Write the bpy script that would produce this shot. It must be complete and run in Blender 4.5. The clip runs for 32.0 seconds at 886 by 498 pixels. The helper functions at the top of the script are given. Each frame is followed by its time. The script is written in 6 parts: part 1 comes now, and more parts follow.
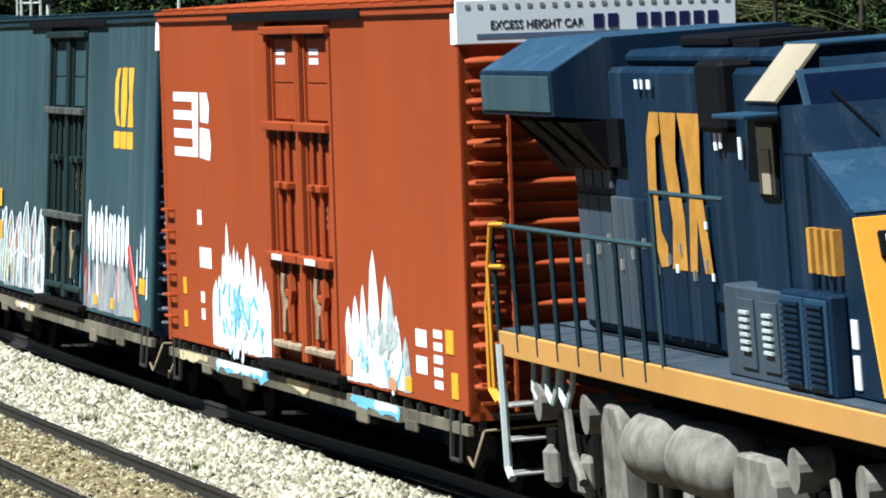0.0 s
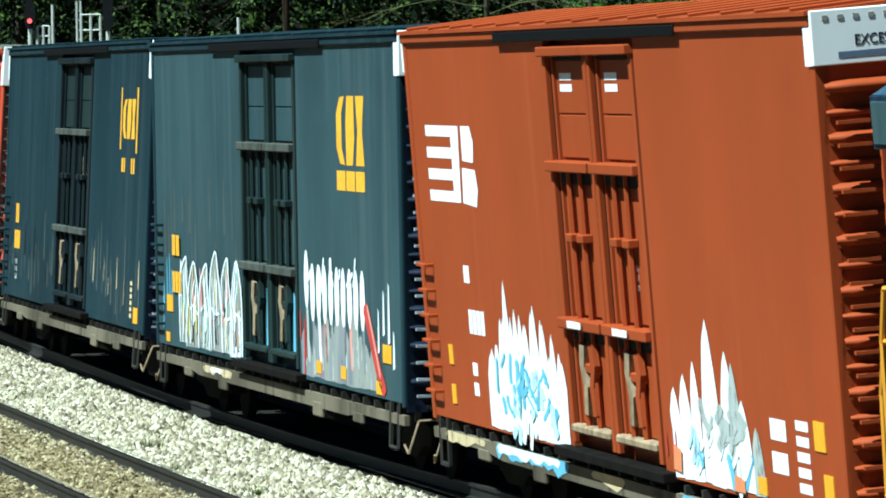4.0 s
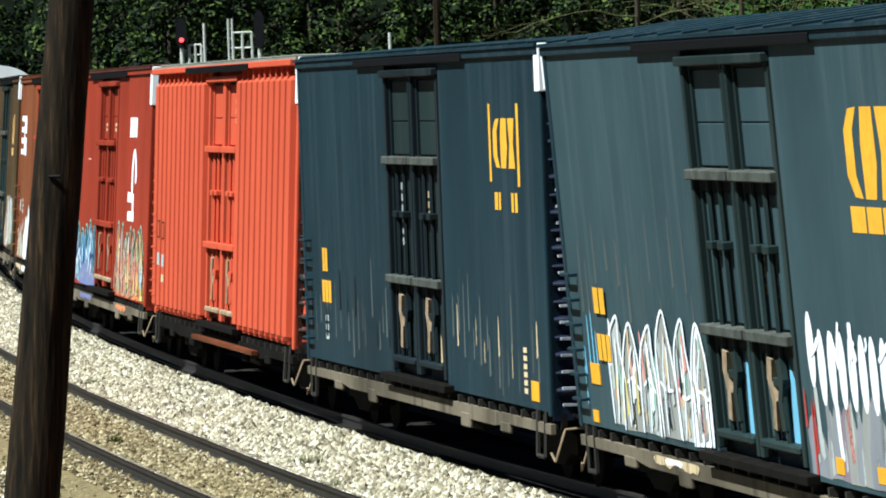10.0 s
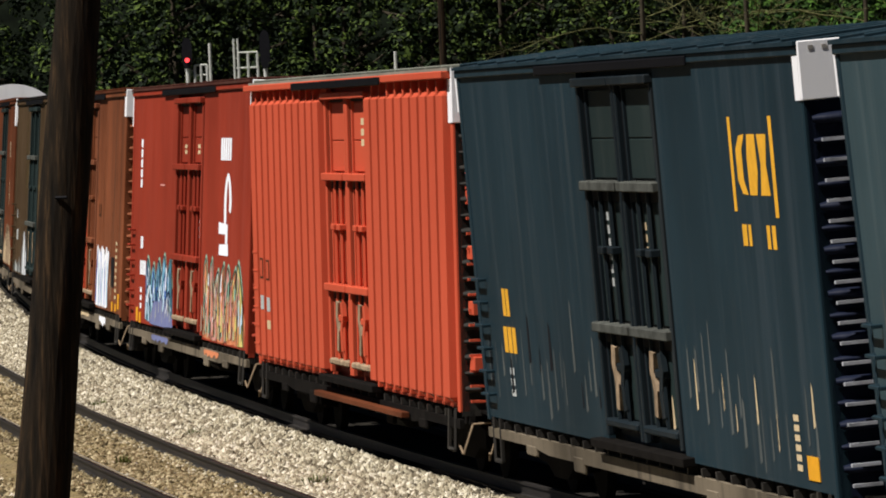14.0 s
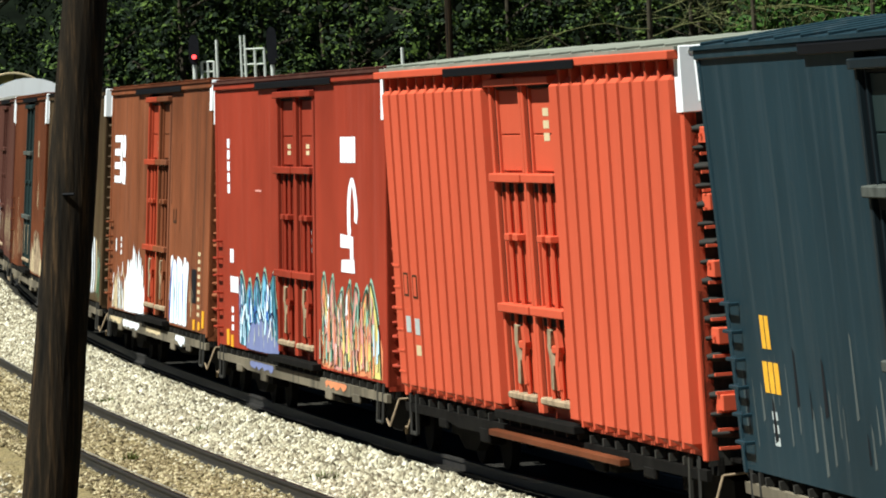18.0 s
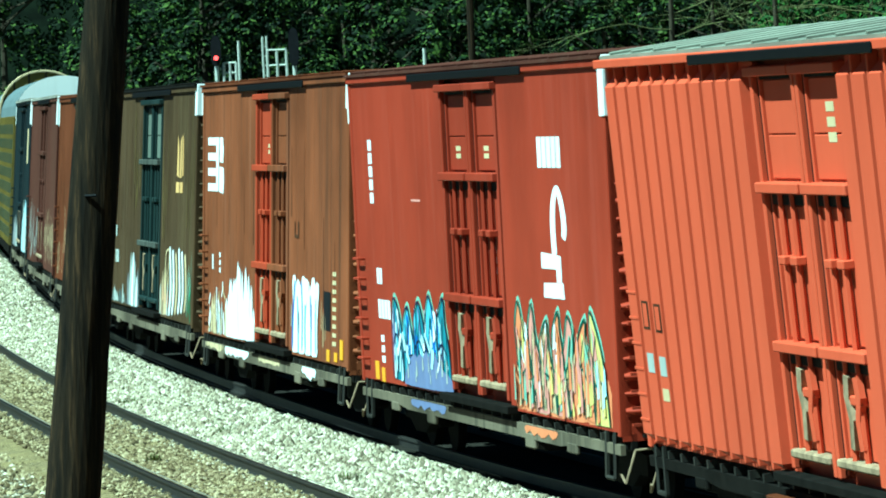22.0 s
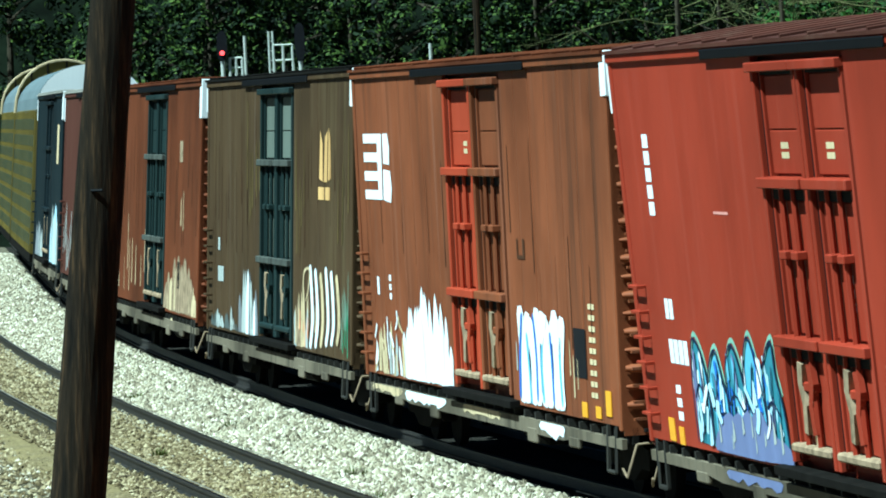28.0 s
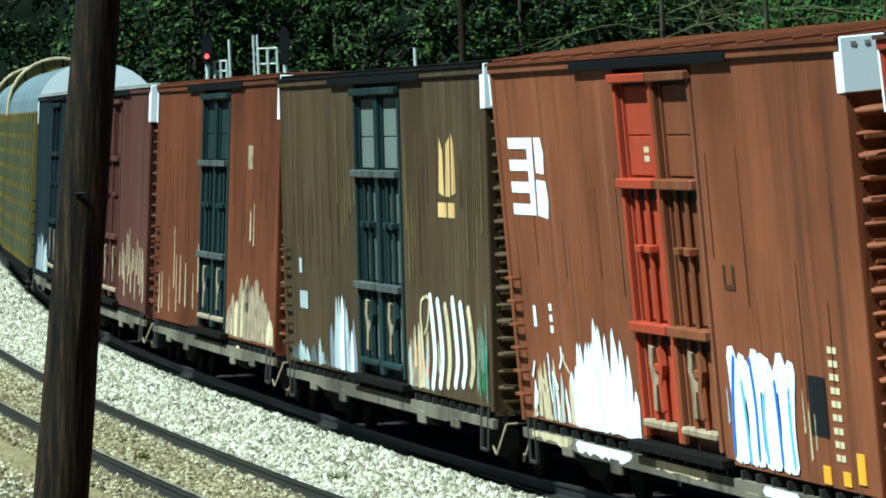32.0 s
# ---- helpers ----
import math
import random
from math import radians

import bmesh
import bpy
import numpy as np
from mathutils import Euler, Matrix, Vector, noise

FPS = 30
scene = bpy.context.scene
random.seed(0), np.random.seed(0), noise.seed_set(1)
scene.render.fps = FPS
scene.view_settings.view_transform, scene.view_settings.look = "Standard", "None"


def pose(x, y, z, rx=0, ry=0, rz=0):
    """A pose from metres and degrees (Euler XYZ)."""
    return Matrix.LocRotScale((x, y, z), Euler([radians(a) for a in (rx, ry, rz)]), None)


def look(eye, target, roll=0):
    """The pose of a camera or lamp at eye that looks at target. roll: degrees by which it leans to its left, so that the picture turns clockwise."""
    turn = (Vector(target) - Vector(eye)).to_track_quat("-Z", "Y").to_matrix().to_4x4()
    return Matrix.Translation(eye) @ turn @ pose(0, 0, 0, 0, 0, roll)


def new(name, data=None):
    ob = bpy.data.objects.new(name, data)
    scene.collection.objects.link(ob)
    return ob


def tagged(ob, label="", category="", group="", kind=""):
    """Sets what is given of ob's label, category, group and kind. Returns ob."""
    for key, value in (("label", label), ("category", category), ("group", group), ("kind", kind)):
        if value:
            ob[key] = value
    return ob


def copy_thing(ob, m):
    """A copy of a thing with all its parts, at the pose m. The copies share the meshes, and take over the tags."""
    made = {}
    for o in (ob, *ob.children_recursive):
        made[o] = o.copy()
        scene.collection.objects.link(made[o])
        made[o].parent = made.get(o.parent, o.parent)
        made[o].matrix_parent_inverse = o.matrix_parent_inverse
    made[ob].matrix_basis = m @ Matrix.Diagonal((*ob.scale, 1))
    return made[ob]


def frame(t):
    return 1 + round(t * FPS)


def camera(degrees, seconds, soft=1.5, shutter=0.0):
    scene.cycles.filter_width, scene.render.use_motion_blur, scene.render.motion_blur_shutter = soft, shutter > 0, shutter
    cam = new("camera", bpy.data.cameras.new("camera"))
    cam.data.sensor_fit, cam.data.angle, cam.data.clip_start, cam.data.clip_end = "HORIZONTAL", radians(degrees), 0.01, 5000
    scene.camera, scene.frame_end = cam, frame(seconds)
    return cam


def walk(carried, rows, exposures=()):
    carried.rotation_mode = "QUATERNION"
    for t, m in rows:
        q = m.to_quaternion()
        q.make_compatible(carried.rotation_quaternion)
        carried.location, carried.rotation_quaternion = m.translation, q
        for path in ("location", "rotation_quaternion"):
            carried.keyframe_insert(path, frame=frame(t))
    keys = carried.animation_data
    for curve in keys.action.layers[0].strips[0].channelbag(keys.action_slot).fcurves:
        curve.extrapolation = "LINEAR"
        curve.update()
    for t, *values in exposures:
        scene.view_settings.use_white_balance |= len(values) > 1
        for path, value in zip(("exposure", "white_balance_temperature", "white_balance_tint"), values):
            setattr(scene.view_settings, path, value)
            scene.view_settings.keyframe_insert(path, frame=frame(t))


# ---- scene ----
EYE = (0.0, 0.0, 4.88)
cam = camera(8.667, 32.0, soft=1.9)


def aim(yaw, pitch, roll):
    return pose(*EYE, 90 + pitch, 0, yaw) @ pose(0, 0, 0, 0, 0, roll)


# seconds, yaw, pitch, roll of the hand-held long lens
PATH = [
    (0, -2.019, -1.958, -0.377), (0.5, -2.125, -1.954, -0.367), (1, -2.086, -1.923, -0.357), (1.5, -2.109, -1.893, -0.388),
    (2, -1.995, -1.894, -0.418), (2.5, -2.057, -1.813, -0.533), (3, -1.750, -1.820, -0.647), (3.5, -1.768, -1.797, -0.734),
    (4, -1.421, -1.717, -0.822), (4.5, -1.012, -1.805, -0.897), (6.5, -0.169, -1.763, -1.199), (7, -0.038, -1.621, -1.274),
    (7.5, -0.076, -1.566, -1.412), (8, 0.007, -1.535, -1.562), (8.5, 0.068, -1.556, -1.710), (9, 0.149, -1.603, -1.859),
    (9.5, 0.079, -1.595, -1.905), (10, 0.099, -1.560, -1.951), (10.5, 0.088, -1.597, -2.007), (11, 0.104, -1.542, -2.063),
    (11.5, 0.066, -1.391, -2.119), (12, 0.054, -1.391, -2.175), (12.5, 0.064, -1.402, -2.231), (13, 0.105, -1.394, -2.285),
    (13.5, 0.126, -1.397, -2.317), (14, 0.161, -1.377, -2.349), (14.5, 0.178, -1.341, -2.365), (15, 0.227, -1.402, -2.381),
    (15.5, 0.238, -1.422, -2.398), (17.5, 0.221, -1.392, -2.462), (18, 0.234, -1.412, -2.479), (18.5, 0.322, -1.451, -2.495),
    (19, 0.416, -1.500, -2.511), (19.5, 0.349, -1.512, -2.516), (20, 0.415, -1.503, -2.521), (20.5, 0.468, -1.530, -2.533),
    (21, 0.443, -1.466, -2.547), (21.5, 0.437, -1.429, -2.559), (22, 0.452, -1.395, -2.571), (22.5, 0.447, -1.389, -2.584),
    (23, 0.451, -1.369, -2.596), (23.5, 0.488, -1.388, -2.609), (24, 0.500, -1.370, -2.622), (24.5, 0.582, -1.428, -2.634),
    (25, 0.574, -1.449, -2.646), (25.5, 0.591, -1.449, -2.629), (27.5, 0.508, -1.449, -2.561), (28, 0.513, -1.441, -2.545),
    (28.5, 0.483, -1.458, -2.528), (29, 0.505, -1.456, -2.511), (29.5, 0.510, -1.468, -2.494), (30, 0.441, -1.421, -2.477),
    (30.5, 0.432, -1.421, -2.426), (31, 0.400, -1.408, -2.376), (31.5, 0.368, -1.390, -2.325), (32, 0.352, -1.404, -2.275),
]
walk(cam, [(t, aim(y, p, r)) for t, y, p, r in PATH],
     exposures=[(0, 1.25, 5310, 2), (1.9, 1.08, 5500, 3), (2.8, 1.05, 5560, 2), (4, 1.14, 5060, -13), (7, 1.29, 5020, -18), (8, 1.24, 5070, -16), (9.2, 1.20, 5340, -4), (10, 1.09, 5480, 1), (11, 1.17, 5600, 4), (12.6, 0.29, 6180, 12), (14, 0.44, 6220, 14), (14.7, 0.78, 6140, 8), (15.5, 1.03, 6040, 6), (18.3, 1.03, 5790, 0), (19, 1.18, 5690, -2), (20.2, 1.18, 5260, -14), (21.5, 1.28, 4540, -38), (25.5, 1.23, 4440, -42), (28, 1.12, 4730, -20), (32, 1.12, 4780, -16)])

# ---- light ----
SUN = Vector((-0.464, -0.23, 0.77)).normalized()
world = bpy.data.worlds.new("world")
scene.world = world
world.use_nodes = True
wn = world.node_tree.nodes
sky = wn.new("ShaderNodeTexSky")
sky.sky_type = "NISHITA"
sky.sun_disc = False
sky.air_density, sky.dust_density, sky.ozone_density = 0.35, 0.15, 1.0
sky.sun_elevation = math.asin(SUN.z)
sky.sun_rotation = math.atan2(SUN.x, SUN.y)
wn["Background"].inputs["Strength"].default_value = 0.02
world.node_tree.links.new(sky.outputs[0], wn["Background"].inputs["Color"])
sun = new("sun", bpy.data.lights.new("sun", "SUN"))
sun.data.energy, sun.data.angle, sun.data.color = 5.0, radians(0.5), (1.0, 0.95, 0.86)
sun.matrix_world = look((0, 0, 60), Vector((0, 0, 60)) - SUN)

# ---- the line of the track: curvature, cant and height by distance along it ----
CURVE_S = [-190, -120, -90, -60, -30, 0, 22, 32, 36, 60]
CURVE_K = [0.0, 0.0, 0.0005, 0.0011, 0.0009, 0.0008, -0.0055, -0.0070, 0.0, 0.0]
CANT_S = [-130, -95, -65, -40, -28, -18, -9, 0, 6, 12, 20, 28]
CANT = [-0.088, -0.086, -0.078, -0.071, -0.066, -0.035, -0.008, 0.016, 0.042, 0.067, 0.074, 0.080]
RISE = [0.070, 0.053, -0.020, -0.047, -0.055, -0.068, -0.053, -0.011, 0.034, 0.049, 0.066, 0.075]
# the main track swings a little against the siding
SWING_S = [-110, -70, -50, -36, -24, -12, -4, 4, 12, 20, 28, 36]
SWING = [0.171, 0.165, 0.156, 0.138, 0.102, 0.059, 0.047, -0.047, -0.039, -0.199, -0.414, -0.619]
GRID = np.arange(-400.0, 161.0, 1.0)
_k = np.interp(GRID, CURVE_S, CURVE_K)
_i0 = int(np.argmin(abs(GRID)))
_a = np.concatenate([[0], np.cumsum((_k[1:] + _k[:-1]) / 2)])
HEAD = -1.38387 + _a - _a[_i0]
_m = (HEAD[1:] + HEAD[:-1]) / 2
LINE_X = np.concatenate([[0], np.cumsum(np.cos(_m))])
LINE_Y = np.concatenate([[0], np.cumsum(np.sin(_m))])
LINE_X += 1.9128 - LINE_X[_i0]
LINE_Y += 74.0634 - LINE_Y[_i0]


def along(s):
    return float(np.interp(s, GRID, LINE_X)), float(np.interp(s, GRID, LINE_Y)), float(np.interp(s, GRID, HEAD))


def beside(s, right, z=0.0):
    """A point at s, so far to the right of the line (the side of the viewer)."""
    x, y, h = along(s)
    return Vector((x + right * math.sin(h), y - right * math.cos(h), z))


# how far the train has come at each time
ADVANCE = [(0, 2.23), (1, 6.03), (2, 9.39), (3, 12.27), (4, 15.19), (4.5, 16.63), (6.5, 22.49), (7.5, 25.72), (8.5, 28.96), (9.5, 32.37), (10.5, 35.80), (11.5, 39.06), (12.5, 42.41), (13.5, 45.91), (14.5, 49.41), (15.5, 52.82), (17.5, 59.33), (18.5, 62.80), (19.5, 66.34), (20.5, 69.89), (21.5, 73.32), (22.5, 76.60), (23.5, 79.62), (24.5, 82.74), (25.5, 86.00), (27.5, 92.70), (28.5, 95.99), (29.5, 99.29), (30.5, 102.57), (31.5, 105.76), (32, 107.43)]
PITCH = 19.6      # from car to car


def on_track(s, right=0.0, z=0.0):
    return beside(s, right + float(np.interp(s, SWING_S, SWING)), z)


def car_pose(s, half=6.6):
    f, r = on_track(s + half), on_track(s - half)
    h = math.degrees(math.atan2(f.y - r.y, f.x - r.x))
    return pose((f.x + r.x) / 2, (f.y + r.y) / 2, float(np.interp(s, CANT_S, RISE)),
                math.degrees(float(np.interp(s, CANT_S, CANT))), 0, h)


# ---- materials ----
def nodes_of(name):
    m = bpy.data.materials.new(name)
    m.use_nodes = True
    nt = m.node_tree
    return m, nt, nt.nodes["Principled BSDF"]


def ramp(nt, fac, stops):
    r = nt.nodes.new("ShaderNodeValToRGB")
    el = r.color_ramp.elements
    while len(el) < len(stops):
        el.new(0.5)
    for e, (p, c) in zip(el, stops):
        e.position, e.color = p, (*c, 1)
    nt.links.new(fac, r.inputs[0])
    return r.outputs[0]


def noise_of(nt, scale, stretch=(1, 1, 1), detail=5.0, rough=0.6, shift=(0, 0, 0)):
    tc = nt.nodes.new("ShaderNodeTexCoord")
    mp = nt.nodes.new("ShaderNodeMapping")
    mp.inputs["Scale"].default_value = stretch
    mp.inputs["Location"].default_value = shift
    nz = nt.nodes.new("ShaderNodeTexNoise")
    nz.inputs["Scale"].default_value = scale
    nz.inputs["Detail"].default_value = detail
    nz.inputs["Roughness"].default_value = rough
    nt.links.new(tc.outputs["Object"], mp.inputs[0])
    nt.links.new(mp.outputs[0], nz.inputs["Vector"])
    return nz.outputs["Fac"]


def blend(nt, fac, a, b, mode="MIX"):
    mx = nt.nodes.new("ShaderNodeMix")
    mx.data_type, mx.blend_type = "RGBA", mode
    for sock, v in ((mx.inputs[0], fac), (mx.inputs[6], a), (mx.inputs[7], b)):
        if isinstance(v, (int, float)):
            sock.default_value = v
        elif isinstance(v, tuple):
            sock.default_value = (*v, 1)
        else:
            nt.links.new(v, sock)
    return mx.outputs[2]


def bump(nt, bsdf, height, strength=0.2, distance=0.01):
    b = nt.nodes.new("ShaderNodeBump")
    b.inputs["Strength"].default_value, b.inputs["Distance"].default_value = strength, distance
    nt.links.new(height, b.inputs["Height"])
    nt.links.new(b.outputs[0], bsdf.inputs["Normal"])


def grey(v):
    return (v, v, v)


def scaled(c, k):
    return tuple(min(1.0, v * k) for v in c)


def paint(name, col, rough=0.45, worn=0.35, streak=None, amount=0.5, metal=0.0, spread=0.25):
    """Painted steel: cloudy fading, vertical run streaks, fine grain."""
    m, nt, b = nodes_of(name)
    cloud = noise_of(nt, 0.35, (1, 1, 0.7), 4)
    base = ramp(nt, cloud, [(0.3, scaled(col, 1 - spread)), (0.7, scaled(col, 1 + spread))])
    runs = noise_of(nt, 2.4, (1, 1, 0.05), 6, 0.7, (3, 1, 7))
    mask = ramp(nt, runs, [(0.52, grey(0)), (0.72, grey(amount))])
    base = blend(nt, mask, base, streak or scaled(col, 0.5))
    dust = noise_of(nt, 5.0, (1, 1, 0.03), 5, 0.7, (9, 4, 2))
    pale = tuple(0.8 * v + 0.2 * w for v, w in zip(scaled(col, 1.25), (0.30, 0.27, 0.23)))
    base = blend(nt, ramp(nt, dust, [(0.54, grey(0)), (0.74, grey(0.6 * amount))]), base, pale)
    grain = noise_of(nt, 14, (1, 1, 0.4), 4, 0.7)
    spots = ramp(nt, grain, [(0.60, grey(0)), (0.78, grey(worn))])
    base = blend(nt, spots, base, scaled(col, 0.55))
    nt.links.new(base, b.inputs["Base Color"])
    b.inputs["Roughness"].default_value, b.inputs["Metallic"].default_value = max(rough, 0.55), metal
    b.inputs["Specular IOR Level"].default_value = 0.08
    bump(nt, b, cloud, 0.25, 0.02)
    return m


def plain(name, col, rough=0.6, metal=0.0, spread=0.15, scale=6.0):
    m, nt, b = nodes_of(name)
    n = noise_of(nt, scale, (1, 1, 1), 5)
    nt.links.new(ramp(nt, n, [(0.3, scaled(col, 1 - spread)), (0.7, scaled(col, 1 + spread))]), b.inputs["Base Color"])
    b.inputs["Roughness"].default_value, b.inputs["Metallic"].default_value = rough, metal
    b.inputs["Specular IOR Level"].default_value = 0.04 if rough > 0.3 else 0.5
    return m


def spray(name, col, cover=0.62, spread=0.12):
    """Spray paint gone thin: runs and specks where the car shows through."""
    m, nt, b = nodes_of(name)
    cloud = noise_of(nt, 2.2, (1, 1, 0.6), 4, 0.6, (5, 2, 8))
    base = ramp(nt, cloud, [(0.3, scaled(col, 1 - spread)), (0.7, scaled(col, 1 + spread))])
    nt.links.new(base, b.inputs["Base Color"])
    runs = noise_of(nt, 3.0, (1.3, 1, 0.22), 6, 0.72, (1, 7, 3))
    grain = noise_of(nt, 11, (1, 1, 0.7), 4, 0.7, (4, 4, 1))
    both = blend(nt, 0.35, runs, grain)
    nt.links.new(ramp(nt, both, [(0.60 - 0.42 * cover, grey(0)), (0.74 - 0.42 * cover, grey(1))]), b.inputs["Alpha"])
    b.inputs["Roughness"].default_value = 0.6
    b.inputs["Specular IOR Level"].default_value = 0.08
    return m


NS_RED = paint("oxide_red_paint", (0.27, 0.050, 0.013), 0.5, 0.15, (0.22, 0.045, 0.016), 0.3, spread=0.12)
SLATE = paint("slate_blue_paint", (0.034, 0.059, 0.067), 0.42, 0.25, (0.075, 0.10, 0.105), 0.6)
SLATE_DARK = paint("dark_slate_paint", (0.012, 0.026, 0.034), 0.42, 0.3, (0.045, 0.06, 0.07), 0.5)
SIGNAL_RED = paint("bright_red_paint", (0.48, 0.078, 0.036), 0.38, 0.12, (0.40, 0.06, 0.03), 0.3, spread=0.1)
MAROON = paint("maroon_paint", (0.235, 0.030, 0.014), 0.42, 0.2, (0.30, 0.06, 0.04), 0.35)
BROWN = paint("weathered_brown_paint", (0.160, 0.050, 0.020), 0.55, 0.5, (0.070, 0.030, 0.016), 0.9, spread=0.45)
OLIVE = paint("weathered_olive_paint", (0.054, 0.033, 0.016), 0.55, 0.4, (0.10, 0.072, 0.036), 0.8, spread=0.35)
RUST_RED = paint("rusty_red_paint", (0.095, 0.028, 0.011), 0.55, 0.35, (0.05, 0.022, 0.014), 0.35, spread=0.45)
DARK_MAROON = paint("dark_maroon_paint", (0.066, 0.024, 0.017), 0.5, 0.3, (0.11, 0.07, 0.05), 0.4)
DEEP_BLUE = paint("deep_blue_grey_paint", (0.009, 0.014, 0.017), 0.45, 0.3, (0.026, 0.033, 0.034), 0.5)
RACK_YELLOW = paint("faded_yellow_paint", (0.135, 0.102, 0.024), 0.5, 0.3, (0.08, 0.07, 0.03), 0.6)
DOOR_RED = paint("patched_red_paint", (0.32, 0.048, 0.020), 0.45, 0.2, (0.2, 0.03, 0.02), 0.3)
DOOR_TEAL = paint("dark_teal_paint", (0.015, 0.025, 0.024), 0.5, 0.3, (0.05, 0.06, 0.055), 0.4)
WHITE = paint("white_enamel", (0.80, 0.80, 0.80), 0.5, 0.12, (0.6, 0.58, 0.55), 0.2, spread=0.06)
ROOF_WHITE = paint("white_roof_coat", (0.125, 0.15, 0.16), 0.5, 0.1, (0.40, 0.43, 0.45), 0.3, spread=0.1)
FIELD_GREY = paint("grey_green_paint", (0.13, 0.145, 0.12), 0.5, 0.3, (0.06, 0.07, 0.06), 0.5)
GALV = paint("galvanised_sheet", (0.34, 0.32, 0.28), 0.5, 0.35, (0.18, 0.14, 0.1), 0.5, metal=0.3)
BLACK_STEEL = plain("black_steel", (0.006, 0.006, 0.007), 0.6)
# grime taken near black, so the shade below the cars is in the colour
GRIME_SHADE = plain("shade_black_grime", (0.008, 0.007, 0.006), 0.85, 0, 0.4, 3.0)
DUSTY = plain("dusty_truck_steel", (0.17, 0.150, 0.125), 0.85, 0, 0.4, 4.0)
# navy deepened by the shade of the gap between cars
END_NAVY = paint("shade_navy_end_paint", (0.007, 0.010, 0.022), 0.4, 0.3, (0.03, 0.04, 0.06), 0.4)
BAR_DUST = plain("dusty_grey_bar", (0.066, 0.069, 0.060), 0.8, 0, 0.35, 4.0)
SOOT_RUN = plain("dark_run_stain", (0.050, 0.024, 0.013), 0.8, 0, 0.5, 2.0)
SILL_TAN = paint("dusty_tan_sill", (0.115, 0.095, 0.066), 0.7, 0.7, (0.022, 0.019, 0.016), 1.0, spread=0.55)
# sill dust; on the red car's end it paints the gap's shade
DUST_SHADE = paint("dust_and_shade_paint", (0.024, 0.022, 0.019), 0.7, 0.4, (0.09, 0.08, 0.06), 0.6)
GEAR_DUST = plain("dusty_lock_gear", (0.26, 0.19, 0.12), 0.8, 0, 0.45, 5.0)
ROOF_PALE = paint("pale_roof_sheet", (0.20, 0.205, 0.165), 0.6, 0.3, (0.15, 0.13, 0.1), 0.5)
RACK_SLAT = paint("dirty_slat_paint", (0.022, 0.030, 0.020), 0.6, 0.3, (0.05, 0.05, 0.035), 0.7)
G_TEAL = spray("spray_teal", (0.07, 0.20, 0.26), 0.82)
G_PINK = spray("spray_pink", (0.58, 0.26, 0.22), 0.82)
YELLOW = plain("logo_yellow", (0.70, 0.36, 0.03), 0.5, 0, 0.12)
AMBER = plain("reflective_yellow", (0.72, 0.34, 0.02), 0.4, 0, 0.1)
G_WHITE = spray("spray_white", (0.80, 0.82, 0.85), 0.85)
G_PALE = spray("spray_pale_grey", (0.40, 0.42, 0.40), 0.62)
G_BLUE = spray("spray_light_blue", (0.18, 0.42, 0.58), 0.82)
G_VIOLET = spray("spray_violet", (0.16, 0.18, 0.33), 0.82)
G_ORANGE = spray("spray_orange", (0.62, 0.22, 0.10), 0.82)
G_GREEN = spray("spray_green", (0.05, 0.28, 0.14), 0.82)
G_CREAM = spray("spray_cream", (0.56, 0.44, 0.26), 0.64)
G_RED = spray("spray_red", (0.42, 0.05, 0.04), 0.82)
MARK_WHITE = paint("stencil_white", (0.80, 0.82, 0.85), 0.5, 0.2, (0.6, 0.64, 0.7), 0.35, spread=0.1)
MARK_PALE = paint("stencil_grey", (0.40, 0.42, 0.40), 0.6, 0.4, (0.2, 0.2, 0.19), 0.6)
# rungs paled by dust and by sun highlights put into the colour
PALE_RUNG = plain("sunlit_dusty_rung", (0.30, 0.31, 0.33), 0.7, 0, 0.5, 3.0)
WORN_ORANGE = paint("worn_orange_stencil", (0.58, 0.36, 0.14), 0.6, 0.5, (0.16, 0.08, 0.03), 0.8, spread=0.3)
MARK_CREAM = paint("stencil_cream", (0.56, 0.44, 0.26), 0.6, 0.35, (0.3, 0.2, 0.1), 0.5)
OCHRE_RUN = paint("ochre_run_stain", (0.13, 0.095, 0.035), 0.7, 0.5, (0.06, 0.04, 0.02), 0.8, spread=0.3)
G_BLACK = plain("spray_black", (0.012, 0.012, 0.014), 0.6)


def loco_blue_mat():
    return paint("locomotive_blue", (0.006, 0.016, 0.033), 0.35, 0.2, (0.05, 0.07, 0.10), 0.35)


LOCO_BLUE = loco_blue_mat()
LOCO_DUST = paint("dusty_locomotive_blue", (0.040, 0.052, 0.066), 0.5, 0.3, (0.10, 0.10, 0.10), 0.6)
# lighter copy of the blue, with the light on its faces put in
LOCO_SKY = paint("lit_locomotive_blue", (0.020, 0.046, 0.080), 0.4, 0.2, (0.10, 0.14, 0.19), 0.35)
LOCO_YELLOW = paint("locomotive_yellow", (0.62, 0.27, 0.025), 0.4, 0.15, (0.5, 0.25, 0.06), 0.3, spread=0.1)
LOCO_PEACH = paint("worn_deck_stripe", (0.46, 0.23, 0.06), 0.5, 0.2, (0.4, 0.26, 0.14), 0.4, spread=0.15)
LOGO_ORANGE = plain("worn_orange_emblem", (0.42, 0.20, 0.035), 0.6, 0, 0.2, 3.0)
LOCO_ROOF = paint("locomotive_tan", (0.32, 0.26, 0.18), 0.6, 0.2, (0.3, 0.25, 0.2), 0.3)


